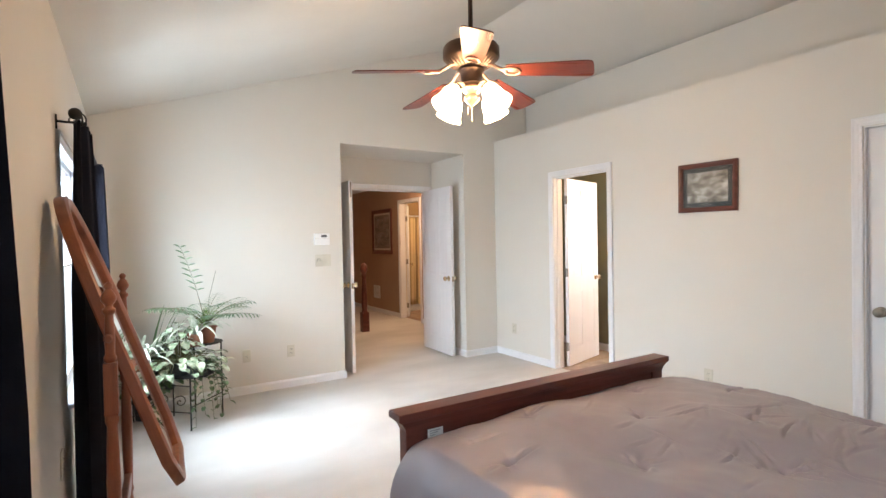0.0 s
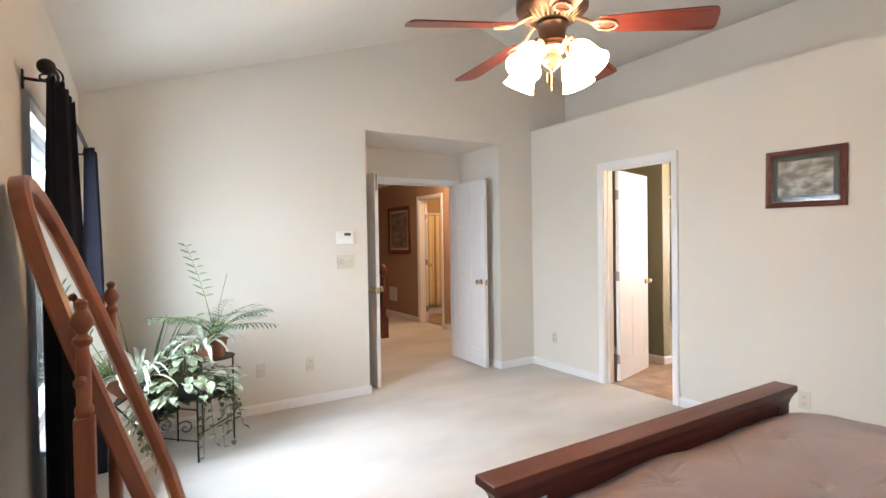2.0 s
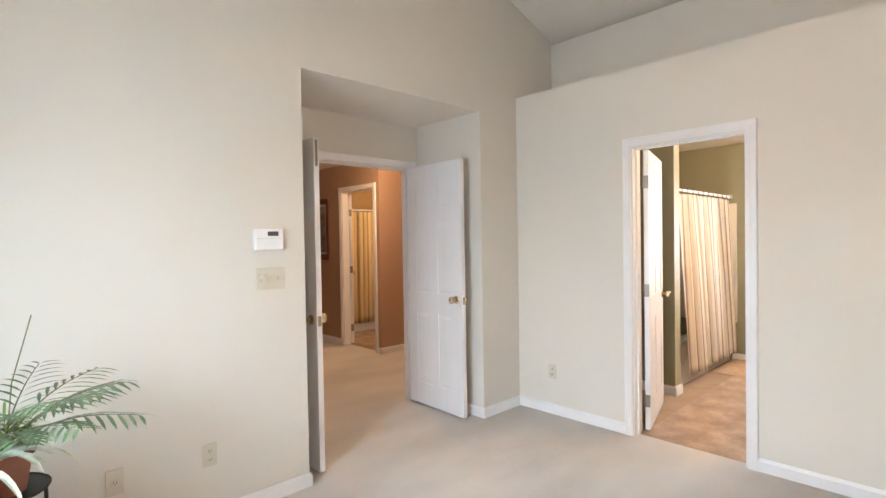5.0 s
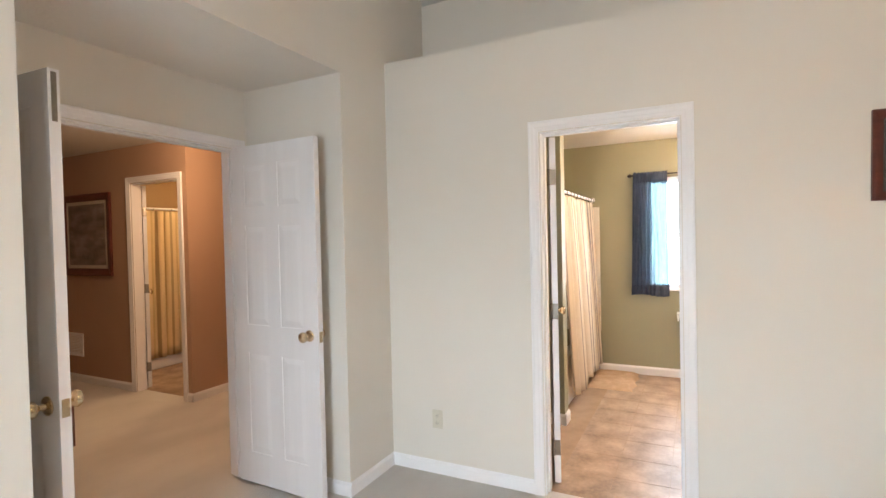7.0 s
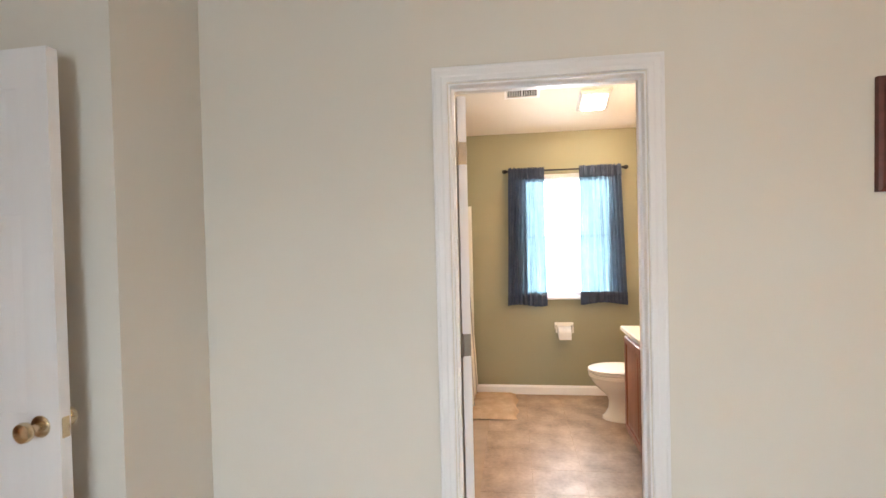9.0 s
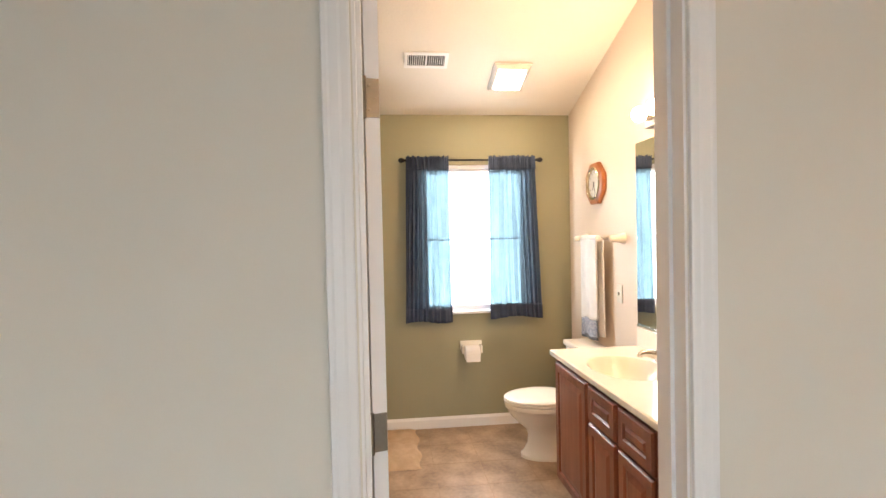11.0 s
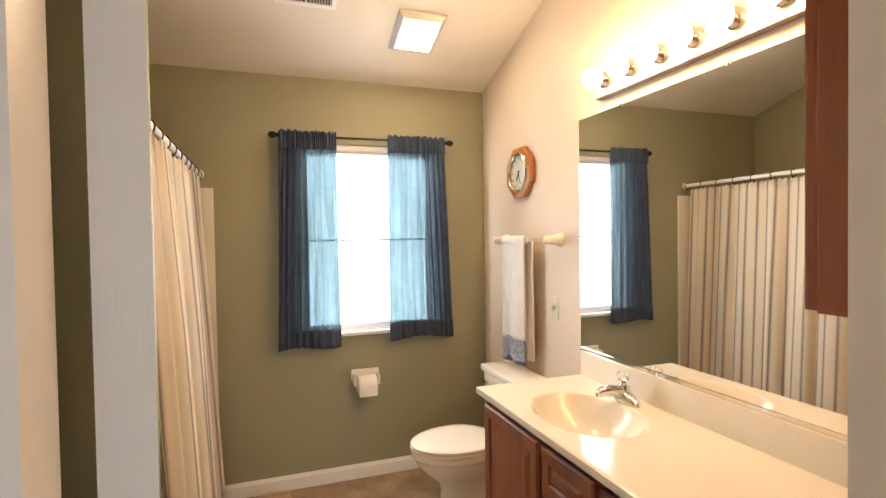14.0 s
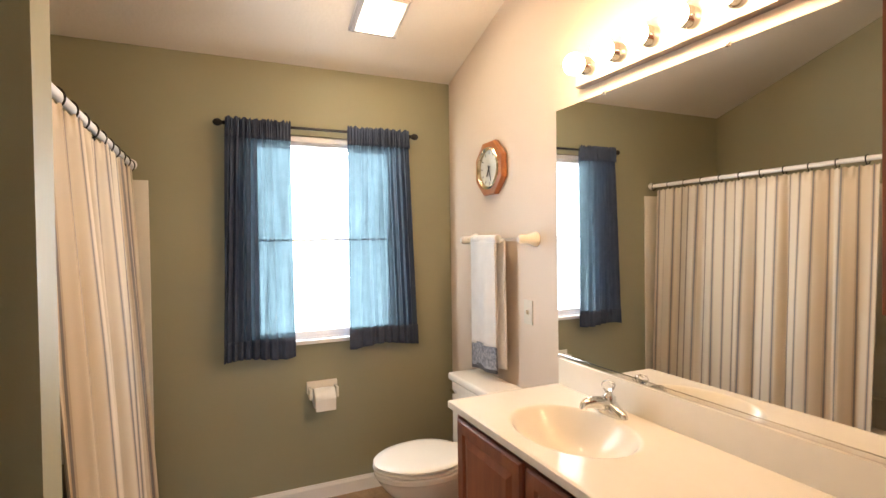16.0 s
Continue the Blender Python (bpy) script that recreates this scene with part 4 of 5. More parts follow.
def strap_plant(m, count, length, width, material, seed, name, label, potm, r=0.075, h=0.12, up=0.9, droop=2.0):
    rng = random.Random(seed)
    t = thing(name, m, label=label, category="plant", group="plants on the stand")
    pot(t, r, h, potm, "small pot")
    for k in range(count):
        bm = bmesh.new()
        a = rng.uniform(0, 6.28)
        out = rng.uniform(0.3, 1.1)
        blade_leaf(bm, (0.02 * math.cos(a), 0.02 * math.sin(a), h * 0.88), (math.cos(a) * out, math.sin(a) * out, up), length * rng.uniform(0.6, 1.15), width * rng.uniform(0.7, 1.2), droop * rng.uniform(0.6, 1.3), None, 9, 0.35)
        part("leaf", bm, material, t)
    return t


def bushy_plant(m, count, spread, height, leaf, material, seed, name, label, potm, r=0.09, h=0.13, trail=0.0):
    rng = random.Random(seed)
    t = thing(name, m, label=label, category="plant", group="plants on the stand")
    pot(t, r, h, potm, "dark pot")
    for k in range(count):
        a = rng.uniform(0, 6.28)
        d = spread * rng.random() ** 0.6
        z = h + height * (1 - (d / spread) ** 2 * 0.7) * rng.uniform(0.3, 1.0)
        tip = Vector((d * math.cos(a), d * math.sin(a), z))
        if trail and d > spread * 0.5:
            tip.z = h + 0.05 - trail * rng.random() ** 1.2
            tip.x *= 1 + 0.5 * rng.random()
        stem = tube(bmesh.new(), [(0.02 * math.cos(a), 0.02 * math.sin(a), h * 0.85), (tip.x * 0.6, tip.y * 0.6, max(h + 0.02, tip.z * 0.5 + h * 0.7)), tip], 0.0025, 5)
        st = part("stem", stem, STEM, t)
        bm = bmesh.new()
        way = Vector((math.cos(a + rng.uniform(-0.7, 0.7)), math.sin(a + rng.uniform(-0.7, 0.7)), rng.uniform(-0.5, 0.35)))
        blade_leaf(bm, tip, way, leaf * rng.uniform(0.7, 1.2), leaf * 0.30, 0.9, None, 6, 0.2)
        part("leaf", bm, material, st)
    return t


def vine_plant(m, material, seed, ends):
    """A pot with long stems that hang over its rim, leaf after leaf."""
    rng = random.Random(seed)
    t = thing("ivy", m, label="trailing green ivy hanging from a dark pot on the stand", category="plant", group="plants on the stand")
    pot(t, 0.07, 0.10, BLACKPOT, "dark pot")
    for ex, ey, ez in ends:
        out = Vector((ex, ey, 0)).normalized() * 0.075
        ctrl = [Vector((0, 0, 0.09)), Vector((out.x, out.y, 0.14)), Vector((ex * 0.8, ey * 0.8, 0.06)), Vector((ex, ey, ez))]
        pts = []
        for i in range(17):
            a = i / 16
            b = 1 - a
            pts.append(ctrl[0] * b ** 3 + ctrl[1] * 3 * b * b * a + ctrl[2] * 3 * b * a * a + ctrl[3] * a ** 3 + Vector((0.008 * math.sin(5 * a + ex * 30), 0.008 * math.cos(6 * a + ey * 30), 0)))
        st = part("vine", tube(bmesh.new(), pts, 0.0018, 5), STEM, t)
        for i in range(3, 17):
            bm = bmesh.new()
            w = rng.uniform(0, 6.28)
            ln = rng.uniform(0.035, 0.06)
            blade_leaf(bm, pts[i], (math.cos(w), math.sin(w), rng.uniform(-0.7, 0.2)), ln, ln * 0.36, 0.8, None, 5, 0.25)
            part("leaf", bm, material, st)
    return t


def plant_stand():
    """A folding three-tier stand of iron rods with round plates."""
    t = thing("plant_stand", pose(0, 0, 0), label="black wrought iron three-tier plant stand on the carpet", category="plant stand")
    tiers = [((0.66, 4.58), 0.60, 0.14), ((0.56, 4.38), 0.40, 0.14), ((0.30, 4.66), 0.26, 0.15), ((0.22, 4.40), 0.42, 0.12)]
    for (x, y), z, r in tiers:
        ring = bmesh.new()
        tube(ring, [(x + r * math.cos(2 * math.pi * i / 28), y + r * math.sin(2 * math.pi * i / 28), z) for i in range(29)], 0.005, 6)
        part("tier_ring", ring, IRON, t)
        part("tier_plate", turn(bmesh.new(), [(r * 0.98, z - 0.002), (r * 0.98, z + 0.001)], 28, pose(x, y, 0)), IRON, t)
    legs = [(0.525, 4.245, 0.40), (0.255, 4.515, 0.42), (0.785, 4.545, 0.60), (0.60, 4.71, 0.60), (0.16, 4.72, 0.26), (0.44, 4.70, 0.26), (0.105, 4.36, 0.42)]
    for x, y, z in legs:
        part("leg", tube(bmesh.new(), [(x, y, z), (x, y, 0.006)], 0.006, 8), IRON, t)
    for a, b, z in ((0, 1, 0.14), (1, 6, 0.14), (0, 2, 0.18), (2, 3, 0.30), (1, 4, 0.12), (0, 1, 0.34)):
        part("brace", tube(bmesh.new(), [(*legs[a][:2], z), (*legs[b][:2], z)], 0.005, 6), IRON, t)
    for x, y in ((0.46, 4.31), (0.35, 4.42)):
        pts = [(x + 0.004 * i * math.cos(i * 0.7), y, 0.22 + 0.004 * i * math.sin(i * 0.7)) for i in range(14)]
        part("scroll", tube(bmesh.new(), pts, 0.004, 6), IRON, t)
    return t


plant_stand()
palm(pose(0.675, 4.56, 0.602))
bushy_plant(pose(0.47, 4.42, 0.382), 150, 0.23, 0.30, 0.085, PALELEAF, 21, "variegated_plant", "bushy cream and green variegated plant in a dark pot", BLACKPOT, 0.08, 0.12, 0.12)
strap_plant(pose(0.22, 4.40, 0.422), 46, 0.46, 0.012, SPIDER, 9, "spider_plant", "pale arching spider plant in a dark pot", BLACKPOT, 0.075, 0.12, 0.95, 2.2)
strap_plant(pose(0.585, 4.44, 0.602), 15, 0.30, 0.017, SPIDER, 17, "dracaena", "pale striped broad strap-leaved plant in a pot", TERRA, 0.055, 0.10, 1.0, 2.2)
bushy_plant(pose(0.30, 4.66, 0.262), 70, 0.26, 0.26, 0.09, LEAF, 33, "pothos", "trailing green pothos in a dark pot", BLACKPOT, 0.09, 0.13, 0.16)
vine_plant(pose(0.585, 4.36, 0.402), IVYLEAF, 43, [(0.12, 0.02, -0.06), (0.20, 0.06, -0.18), (0.24, 0.02, -0.26), (0.17, -0.03, -0.33), (0.10, -0.02, -0.37), (0.04, -0.09, -0.30), (-0.02, -0.10, -0.38), (0.15, 0.10, -0.30), (0.22, -0.02, -0.16)])
vine_plant(pose(0.27, 4.36, 0.402), IVYLEAF, 47, [(-0.03, -0.12, -0.25), (0.02, -0.12, -0.36), (0.05, -0.10, -0.28), (0.0, -0.13, -0.38), (0.09, -0.08, -0.15)])
strap_plant(pose(0.24, 4.78, 0.0), 30, 0.85, 0.009, LEAF, 51, "grass_plant", "thin-leaved green plant in a pot in the corner", BLACKPOT, 0.09, 0.16, 2.4, 1.0)

# ---- hall ----
post = thing("newel_post", pose(3.245, 7.36, 0), label="dark brown wooden newel post in the hall", category="post")
part("base", rbox(-0.055, 0.055, -0.055, 0.055, 0, 0.30, 0.006), CHERRY, post)
part("shaft", turn(bmesh.new(), [(0.050, 0.30), (0.036, 0.34), (0.046, 0.40), (0.040, 0.62), (0.030, 0.84), (0.042, 0.87), (0.030, 0.90)], 24), CHERRY, post, "", True)
part("cap", turn(bmesh.new(), [(0.030, 0.90), (0.052, 0.93), (0.058, 0.98), (0.046, 1.03), (0.02, 1.065), (0.004, 1.07)], 24), CHERRY, post, "", True)
v = thing("return_air_grille", pose(4.34, 9.29, 0.40, 0, 0, -90), label="white return air grille low on the tan hall wall", category="vent")
ring = bmesh.new()
for a, b, c, d in ((-0.15, 0.15, 0.10, 0.125), (-0.15, 0.15, -0.125, -0.10), (-0.15, -0.125, -0.10, 0.10), (0.125, 0.15, -0.10, 0.10)):
    box(ring, a, b, -0.008, 0, c, d)
part("frame", ring, WHITE, v)
for k in range(12):
    part("slat", box(bmesh.new(), -0.125, 0.125, -0.006, -0.002, -0.098 + 0.0165 * k, -0.086 + 0.0165 * k), WHITE, v)

structure("wall_hall_bath_back", box(bmesh.new(), 4.44, 6.6, 9.55, 9.65, 0, 2.44), mat("hall_bath_paint", (0.50, 0.32, 0.15), (0.47, 0.30, 0.14), 0.6, 1.2, 260, 0.1), "tan painted hall bathroom wall")
structure("wall_hall_bath_side", box(bmesh.new(), 6.6, 6.7, 7.5, 9.65, 0, 2.44), TAN, "tan painted hall bathroom wall")
structure("floor_hall_bath", box(bmesh.new(), 4.42, 6.7, 7.5, 9.65, -0.1, 0.002), VINYL, "brown hall bathroom floor")
structure("ceiling_hall_bath", box(bmesh.new(), 4.44, 6.7, 7.5, 9.65, 2.445, 2.54), CEIL, "white hall bathroom ceiling")


def stripes(name, bands, period, rough=0.75, trans=0.25):
    """Woven cloth with stripes along the cloth's length, by its UV map."""
    m, n, l, p = nodes_of(name)
    uv, sep, dv, fr_, rp = n.new("ShaderNodeUVMap"), n.new("ShaderNodeSeparateXYZ"), n.new("ShaderNodeMath"), n.new("ShaderNodeMath"), n.new("ShaderNodeValToRGB")
    uv.uv_map = "cloth"
    dv.operation, dv.inputs[1].default_value = "DIVIDE", period
    fr_.operation = "FRACT"
    l.new(uv.outputs[0], sep.inputs[0])
    l.new(sep.outputs[0], dv.inputs[0])
    l.new(dv.outputs[0], fr_.inputs[0])
    l.new(fr_.outputs[0], rp.inputs[0])
    rp.color_ramp.interpolation = "CONSTANT"
    e = rp.color_ramp.elements
    e[0].position, e[0].color = bands[0][0], (*bands[0][1], 1)
    e[1].position, e[1].color = bands[1][0], (*bands[1][1], 1)
    for pos, c in bands[2:]:
        x = e.new(pos)
        x.color = (*c, 1)
    wv = n.new("ShaderNodeTexNoise")
    wv.inputs["Scale"].default_value = 400
    co = n.new("ShaderNodeTexCoord")
    l.new(co.outputs["Object"], wv.inputs["Vector"])
    bp = n.new("ShaderNodeBump")
    bp.inputs["Strength"].default_value, bp.inputs["Distance"].default_value = 0.3, 0.001
    l.new(wv.outputs["Fac"], bp.inputs["Height"])
    l.new(bp.outputs[0], p.inputs["Normal"])
    l.new(rp.outputs[0], p.inputs["Base Color"])
    p.inputs["Roughness"].default_value = rough
    p.inputs["Specular IOR Level"].default_value = 0.2
    tr_ = n.new("ShaderNodeBsdfTranslucent")
    l.new(rp.outputs[0], tr_.inputs["Color"])
    mx = n.new("ShaderNodeMixShader")
    mx.inputs[0].default_value = trans
    l.new(p.outputs[0], mx.inputs[1])
    l.new(tr_.outputs[0], mx.inputs[2])
    l.new(mx.outputs[0], n["Material Output"].inputs["Surface"])
    return m


CREAMC, TANC, SLATE = (0.74, 0.66, 0.55), (0.58, 0.49, 0.38), (0.26, 0.235, 0.235)
SHOWER = stripes("striped_shower_cloth", [(0.0, CREAMC), (0.28, TANC), (0.37, SLATE), (0.50, TANC), (0.59, CREAMC)], 0.088)
HALLSHOWER = stripes("hall_shower_cloth", [(0.0, (0.74, 0.58, 0.33)), (0.4, (0.62, 0.46, 0.24)), (0.6, (0.74, 0.58, 0.33)), (0.85, (0.45, 0.33, 0.18))], 0.22)


def shower_rod(x0, x1, y, z, label, rings=12, ring_metal=None, group="bathroom"):
    r = thing("shower_rod", pose((x0 + x1) / 2, y, z), label=label, category="shower rod")
    half = (x1 - x0) / 2
    part("pole", tube(bmesh.new(), [(-half, 0, 0), (half, 0, 0)], 0.0135, 14), WHITE, r, "", True)
    for s in (-1, 1):
        part("flange", turn(bmesh.new(), [(0.026, 0), (0.026, 0.006), (0.016, 0.014)], 20, pose(s * half, 0, 0, 0, -90 * s, 0)), WHITE, r, "", True)
    for k in range(rings):
        x = -half + 0.07 + (2 * half - 0.10) * k / (rings - 1)
        pts = [(0.002 * math.sin(i), 0.019 * math.cos(2 * math.pi * i / 18), -0.008 + 0.026 * math.sin(2 * math.pi * i / 18)) for i in range(19)]
        part("curtain_ring", tube(bmesh.new(), pts, 0.0028, 6), ring_metal or IRON, r, "dark metal curtain ring", True, pose(x, 0, 0))
    return r


shower_rod(4.44, 6.59, 8.85, 1.885, "white shower rod in the hall bathroom", 10, CHROME)
curtain("shower_curtain", drape(4.56, 6.3, 1.86, 0.14, 8.86, "x", 11, 0.028, 12, 200, 14, 0.02, 2.4), HALLSHOWER, 0.002, label="golden striped shower curtain in the hall bathroom", category="shower curtain")
solid("bathtub", bevelled(box(bmesh.new(), 4.53, 6.59, 8.90, 9.54, 0.0, 0.42), 0.03, 3), PORC, True, label="white bathtub in the hall bathroom", category="bathtub")

# ---- bathroom ----


def sheet_cloth(name, a, b, trans, through_colour, rough=0.8):
    """Thin woven cloth that lets light through."""
    m = mat(name, a, b, rough, 14, 500, 0.3, spec=0.15, dist=0.001)
    n, l = m.node_tree.nodes, m.node_tree.links
    p = n["Principled BSDF"]
    tr_ = n.new("ShaderNodeBsdfTranslucent")
    tr_.inputs["Color"].default_value = (*through_colour, 1)
    mx = n.new("ShaderNodeMixShader")
    mx.inputs[0].default_value = trans
    l.new(p.outputs[0], mx.inputs[1])
    l.new(tr_.outputs[0], mx.inputs[2])
    l.new(mx.outputs[0], n["Material Output"].inputs["Surface"])
    return m


def sheer_cloth(name, a, b, holes, tint, trans):
    """Open weave: light passes straight between the threads, tinted by them."""
    m = sheet_cloth(name, a, b, trans, tint)
    n, l = m.node_tree.nodes, m.node_tree.links
    out = n["Material Output"].inputs["Surface"]
    under = out.links[0].from_socket
    tp_ = n.new("ShaderNodeBsdfTransparent")
    tp_.inputs["Color"].default_value = (*tint, 1)
    mx = n.new("ShaderNodeMixShader")
    co, wv = n.new("ShaderNodeTexCoord"), n.new("ShaderNodeTexNoise")
    wv.inputs["Scale"].default_value, wv.inputs["Detail"].default_value = 26, 6
    mp = n.new("ShaderNodeMapping")
    # Upright noise streaks in the openness imitate light and dark across the folds.
    mp.inputs["Scale"].default_value = (1, 1, 0.10)
    rr = n.new("ShaderNodeMapRange")
    rr.inputs["From Min"].default_value, rr.inputs["From Max"].default_value = 0.3, 0.7
    rr.inputs["To Min"].default_value, rr.inputs["To Max"].default_value = holes * 0.45, holes * 1.7
    l.new(co.outputs["Object"], mp.inputs[0])
    l.new(mp.outputs[0], wv.inputs["Vector"])
    l.new(wv.outputs["Fac"], rr.inputs["Value"])
    l.new(rr.outputs[0], mx.inputs[0])
    l.new(under, mx.inputs[1])
    l.new(tp_.outputs[0], mx.inputs[2])
    l.new(mx.outputs[0], out)
    return m


BLUE = sheer_cloth("blue_curtain_cloth", (0.056, 0.073, 0.128), (0.040, 0.054, 0.098), 0.041, (0.44, 0.73, 0.85), 0.03)
BLUEHEM = sheer_cloth("blue_curtain_hem", (0.062, 0.080, 0.130), (0.046, 0.060, 0.100), 0.003, (0.40, 0.62, 0.72), 0.01)
curtain_rod("curtain_rod", XB - 0.055, 2.79, 3.79, 2.062, XB, 0.0075, "thin dark curtain rod over the bathroom window")


def gathered(inner, outer, z1, z0, top, bottom, off, seed, nu=200, nv=26, ruffle=0.0):
    """Part of a panel between the heights z1 and z0 of a curtain that hangs from top to bottom, loose by the glass and bunched outside."""
    rng = random.Random(seed)
    ph = [rng.uniform(0, 6.28) for _ in range(5)]
    bm = bmesh.new()
    way = 1 if outer > inner else -1
    grid = []
    for j in range(nv + 1):
        z = z1 + (z0 - z1) * j / nv
        v = (top - z) / (top - bottom)
        row = []
        for i in range(nu + 1):
            q = i / nu
            turns = 2.6 * q + 6.0 * q ** 2.1 + 0.10 * math.sin(3 * v + ph[0]) * q + 0.16 * math.sin(2.2 * v + 5 * q + ph[1])
            a = 2 * math.pi * turns
            deep = (0.005 + 0.020 * q) * (0.5 + 0.5 * min(1, v * 2.2)) * (1 + 0.3 * math.sin(4 * q + 2 * v + ph[2]))
            near_top = max(0.0, 1 - v * 9)
            d = deep * (math.sin(a + ph[3]) + 0.3 * math.sin(2.7 * a + ph[4])) + 0.005 * near_top * math.sin(11 * a * 0.35 + 40 * q)
            y = inner + (outer - inner) * q + way * (0.034 * v * q - 0.008 * v * (1 - q)) + way * 0.0050 * (0.3 + q) * math.cos(a + ph[3])
            lift = ruffle * (0.5 + 0.5 * math.sin(95 * q + 3 * math.sin(17 * q))) if j == 0 else 0.0
            sag = 0.010 * math.sin(6 * q + ph[1]) * max(0.0, v - 0.9) * 10
            row.append(bm.verts.new((XB - 0.062 - 0.014 * v - off + d, y, z + lift + sag)))
        grid.append(row)
    for j in range(nv):
        for i in range(nu):
            bm.faces.new((grid[j][i], grid[j][i + 1], grid[j + 1][i + 1], grid[j + 1][i]))
    return bm


for inner, outer, low, sd, words in ((3.470, 3.785, 0.835, 61, "short blue cotton curtain hanging open at the bathroom window"), (3.160, 2.805, 0.850, 67, "short blue cotton curtain hanging open by the vanity wall")):
    c = curtain("curtain", gathered(inner, outer, 2.075, low + 0.002, 2.075, low, 0.0, sd), BLUE, 0.0, label=words, category="curtain", group="bathroom curtains")
    part("hem", gathered(inner, outer, low + 0.105, low, 2.075, low, 0.004, sd, 200, 5), BLUEHEM, c, "thicker hem", True).modifiers.new("thickness", "SOLIDIFY").thickness = 0.002
    part("rod_pocket", gathered(inner, outer, 2.080, 1.985, 2.075, low, 0.014, sd, 200, 5, 0.014), BLUEHEM, c, "gathered rod pocket", True).modifiers.new("thickness", "SOLIDIFY").thickness = 0.002

shower_rod(5.22, XB, 4.212, 1.835, "white shower rod with dark rings across the tub", 12)
curtain("shower_curtain", drape(5.37, 6.765, 1.80, 0.13, 4.203, "x", 7.4, 0.020, 71, 240, 24, 0.0, 1.82, 0, -0.085), SHOWER, 0.002, label="cream shower curtain with tan and slate stripes", category="shower curtain")
tub = thing("bathtub", pose(0, 0, 0), label="white bathtub behind the striped curtain", category="bathtub")
part("apron", rbox(5.222, XB - 0.002, 4.215, 4.262, 0.0, 0.40, 0.012, 3), PORC, tub, "", True)
part("rim", rbox(5.222, XB - 0.002, 4.205, 4.31, 0.40, 0.43, 0.012, 3), PORC, tub, "", True)
basin = bmesh.new()
box(basin, 5.222, XB - 0.002, 4.31, 4.94, 0.06, 0.12)
box(basin, 5.222, XB - 0.002, 4.86, 4.948, 0.12, 0.43)
part("basin", basin, PORC, tub)
part("surround", rbox(XB - 0.012, XB - 0.001, 4.140, 4.948, 0.43, 1.76, 0.003), PORC, tub, "white moulded tub surround")
part("surround_back", rbox(5.222, XB - 0.012, 4.938, 4.949, 0.43, 1.76, 0.003), PORC, tub, "white moulded tub surround")

RUGCLOTH = mat("tan_bath_rug", (0.64, 0.46, 0.31), (0.50, 0.34, 0.215), 0.95, 12, 260, 1.0, dist=0.01, spec=0.1)
rg = bmesh.new()
nx, ny = 44, 30
g = [[rg.verts.new((6.13 + 0.67 * i / nx, 3.755 + 0.42 * j / ny + 0.012 * math.sin(i * 0.35), 0.006 + 0.036 * min(1, 9 * min(i / nx, 1 - i / nx, j / ny, 1 - j / ny)) + 0.004 * random.random())) for i in range(nx + 1)] for j in range(ny + 1)]
for j in range(ny):
    for i in range(nx):
        rg.faces.new((g[j][i], g[j][i + 1], g[j + 1][i + 1], g[j + 1][i]))
solid("bath_rug", rg, RUGCLOTH, True, label="tan shaggy bath rug on the floor before the tub", category="rug")

# toilet
tl = thing("toilet", pose(6.235, YM, 0), label="white two-piece toilet with a closed lid", category="toilet")


def loft(rings, seg=32, cap=True):
    """Rings of (centre y, half width, front reach, back reach, z)."""
    bm = bmesh.new()
    rows = []
    for cy, hw, fr_, bk, z in rings:
        row = []
        for i in range(seg):
            a = 2 * math.pi * i / seg
            s, c = math.sin(a), math.cos(a)
            row.append(bm.verts.new((hw * c, cy + (fr_ if s > 0 else bk) * s, z)))
        rows.append(row)
    for a, b in zip(rows, rows[1:]):
        for i in range(seg):
            j = (i + 1) % seg
            bm.faces.new((a[i], a[j], b[j], b[i]))
    if cap:
        bm.faces.new(rows[0][::-1])
        bm.faces.new(rows[-1])
    return bm


part("bowl", loft([(0.37, 0.120, 0.215, 0.22, 0.0), (0.37, 0.120, 0.215, 0.22, 0.022), (0.37, 0.108, 0.195, 0.21, 0.040), (0.37, 0.094, 0.168, 0.20, 0.09), (0.38, 0.090, 0.155, 0.19, 0.15), (0.39, 0.100, 0.165, 0.19, 0.195), (0.41, 0.130, 0.195, 0.19, 0.235), (0.42, 0.158, 0.222, 0.20, 0.275), (0.43, 0.172, 0.240, 0.21, 0.315), (0.43, 0.178, 0.248, 0.21, 0.335), (0.43, 0.186, 0.258, 0.21, 0.342), (0.43, 0.187, 0.259, 0.21, 0.362), (0.43, 0.182, 0.253, 0.20, 0.368)], 40), PORC, tl, "", True)
part("trapway", tube(bmesh.new(), [(0, 0.16, 0.10), (0, 0.20, 0.22), (0, 0.27, 0.24), (0, 0.33, 0.17), (0, 0.36, 0.07)], [0.085, 0.095, 0.098, 0.092, 0.085], 18), PORC, tl, "", True)
part("seat", loft([(0.43, 0.180, 0.254, 0.19, 0.369), (0.43, 0.188, 0.264, 0.195, 0.374), (0.43, 0.188, 0.264, 0.195, 0.384), (0.43, 0.180, 0.255, 0.19, 0.388)], 40), PORC, tl, "white seat", True)
part("lid", loft([(0.43, 0.178, 0.252, 0.19, 0.391), (0.43, 0.187, 0.262, 0.195, 0.395), (0.43, 0.187, 0.262, 0.195, 0.402), (0.43, 0.180, 0.254, 0.19, 0.408), (0.43, 0.150, 0.215, 0.16, 0.412), (0.43, 0.10, 0.15, 0.11, 0.413)], 40), PORC, tl, "white closed lid", True)
part("tank", rbox(-0.205, 0.205, 0.015, 0.195, 0.35, 0.690, 0.030, 4), PORC, tl, "", True)
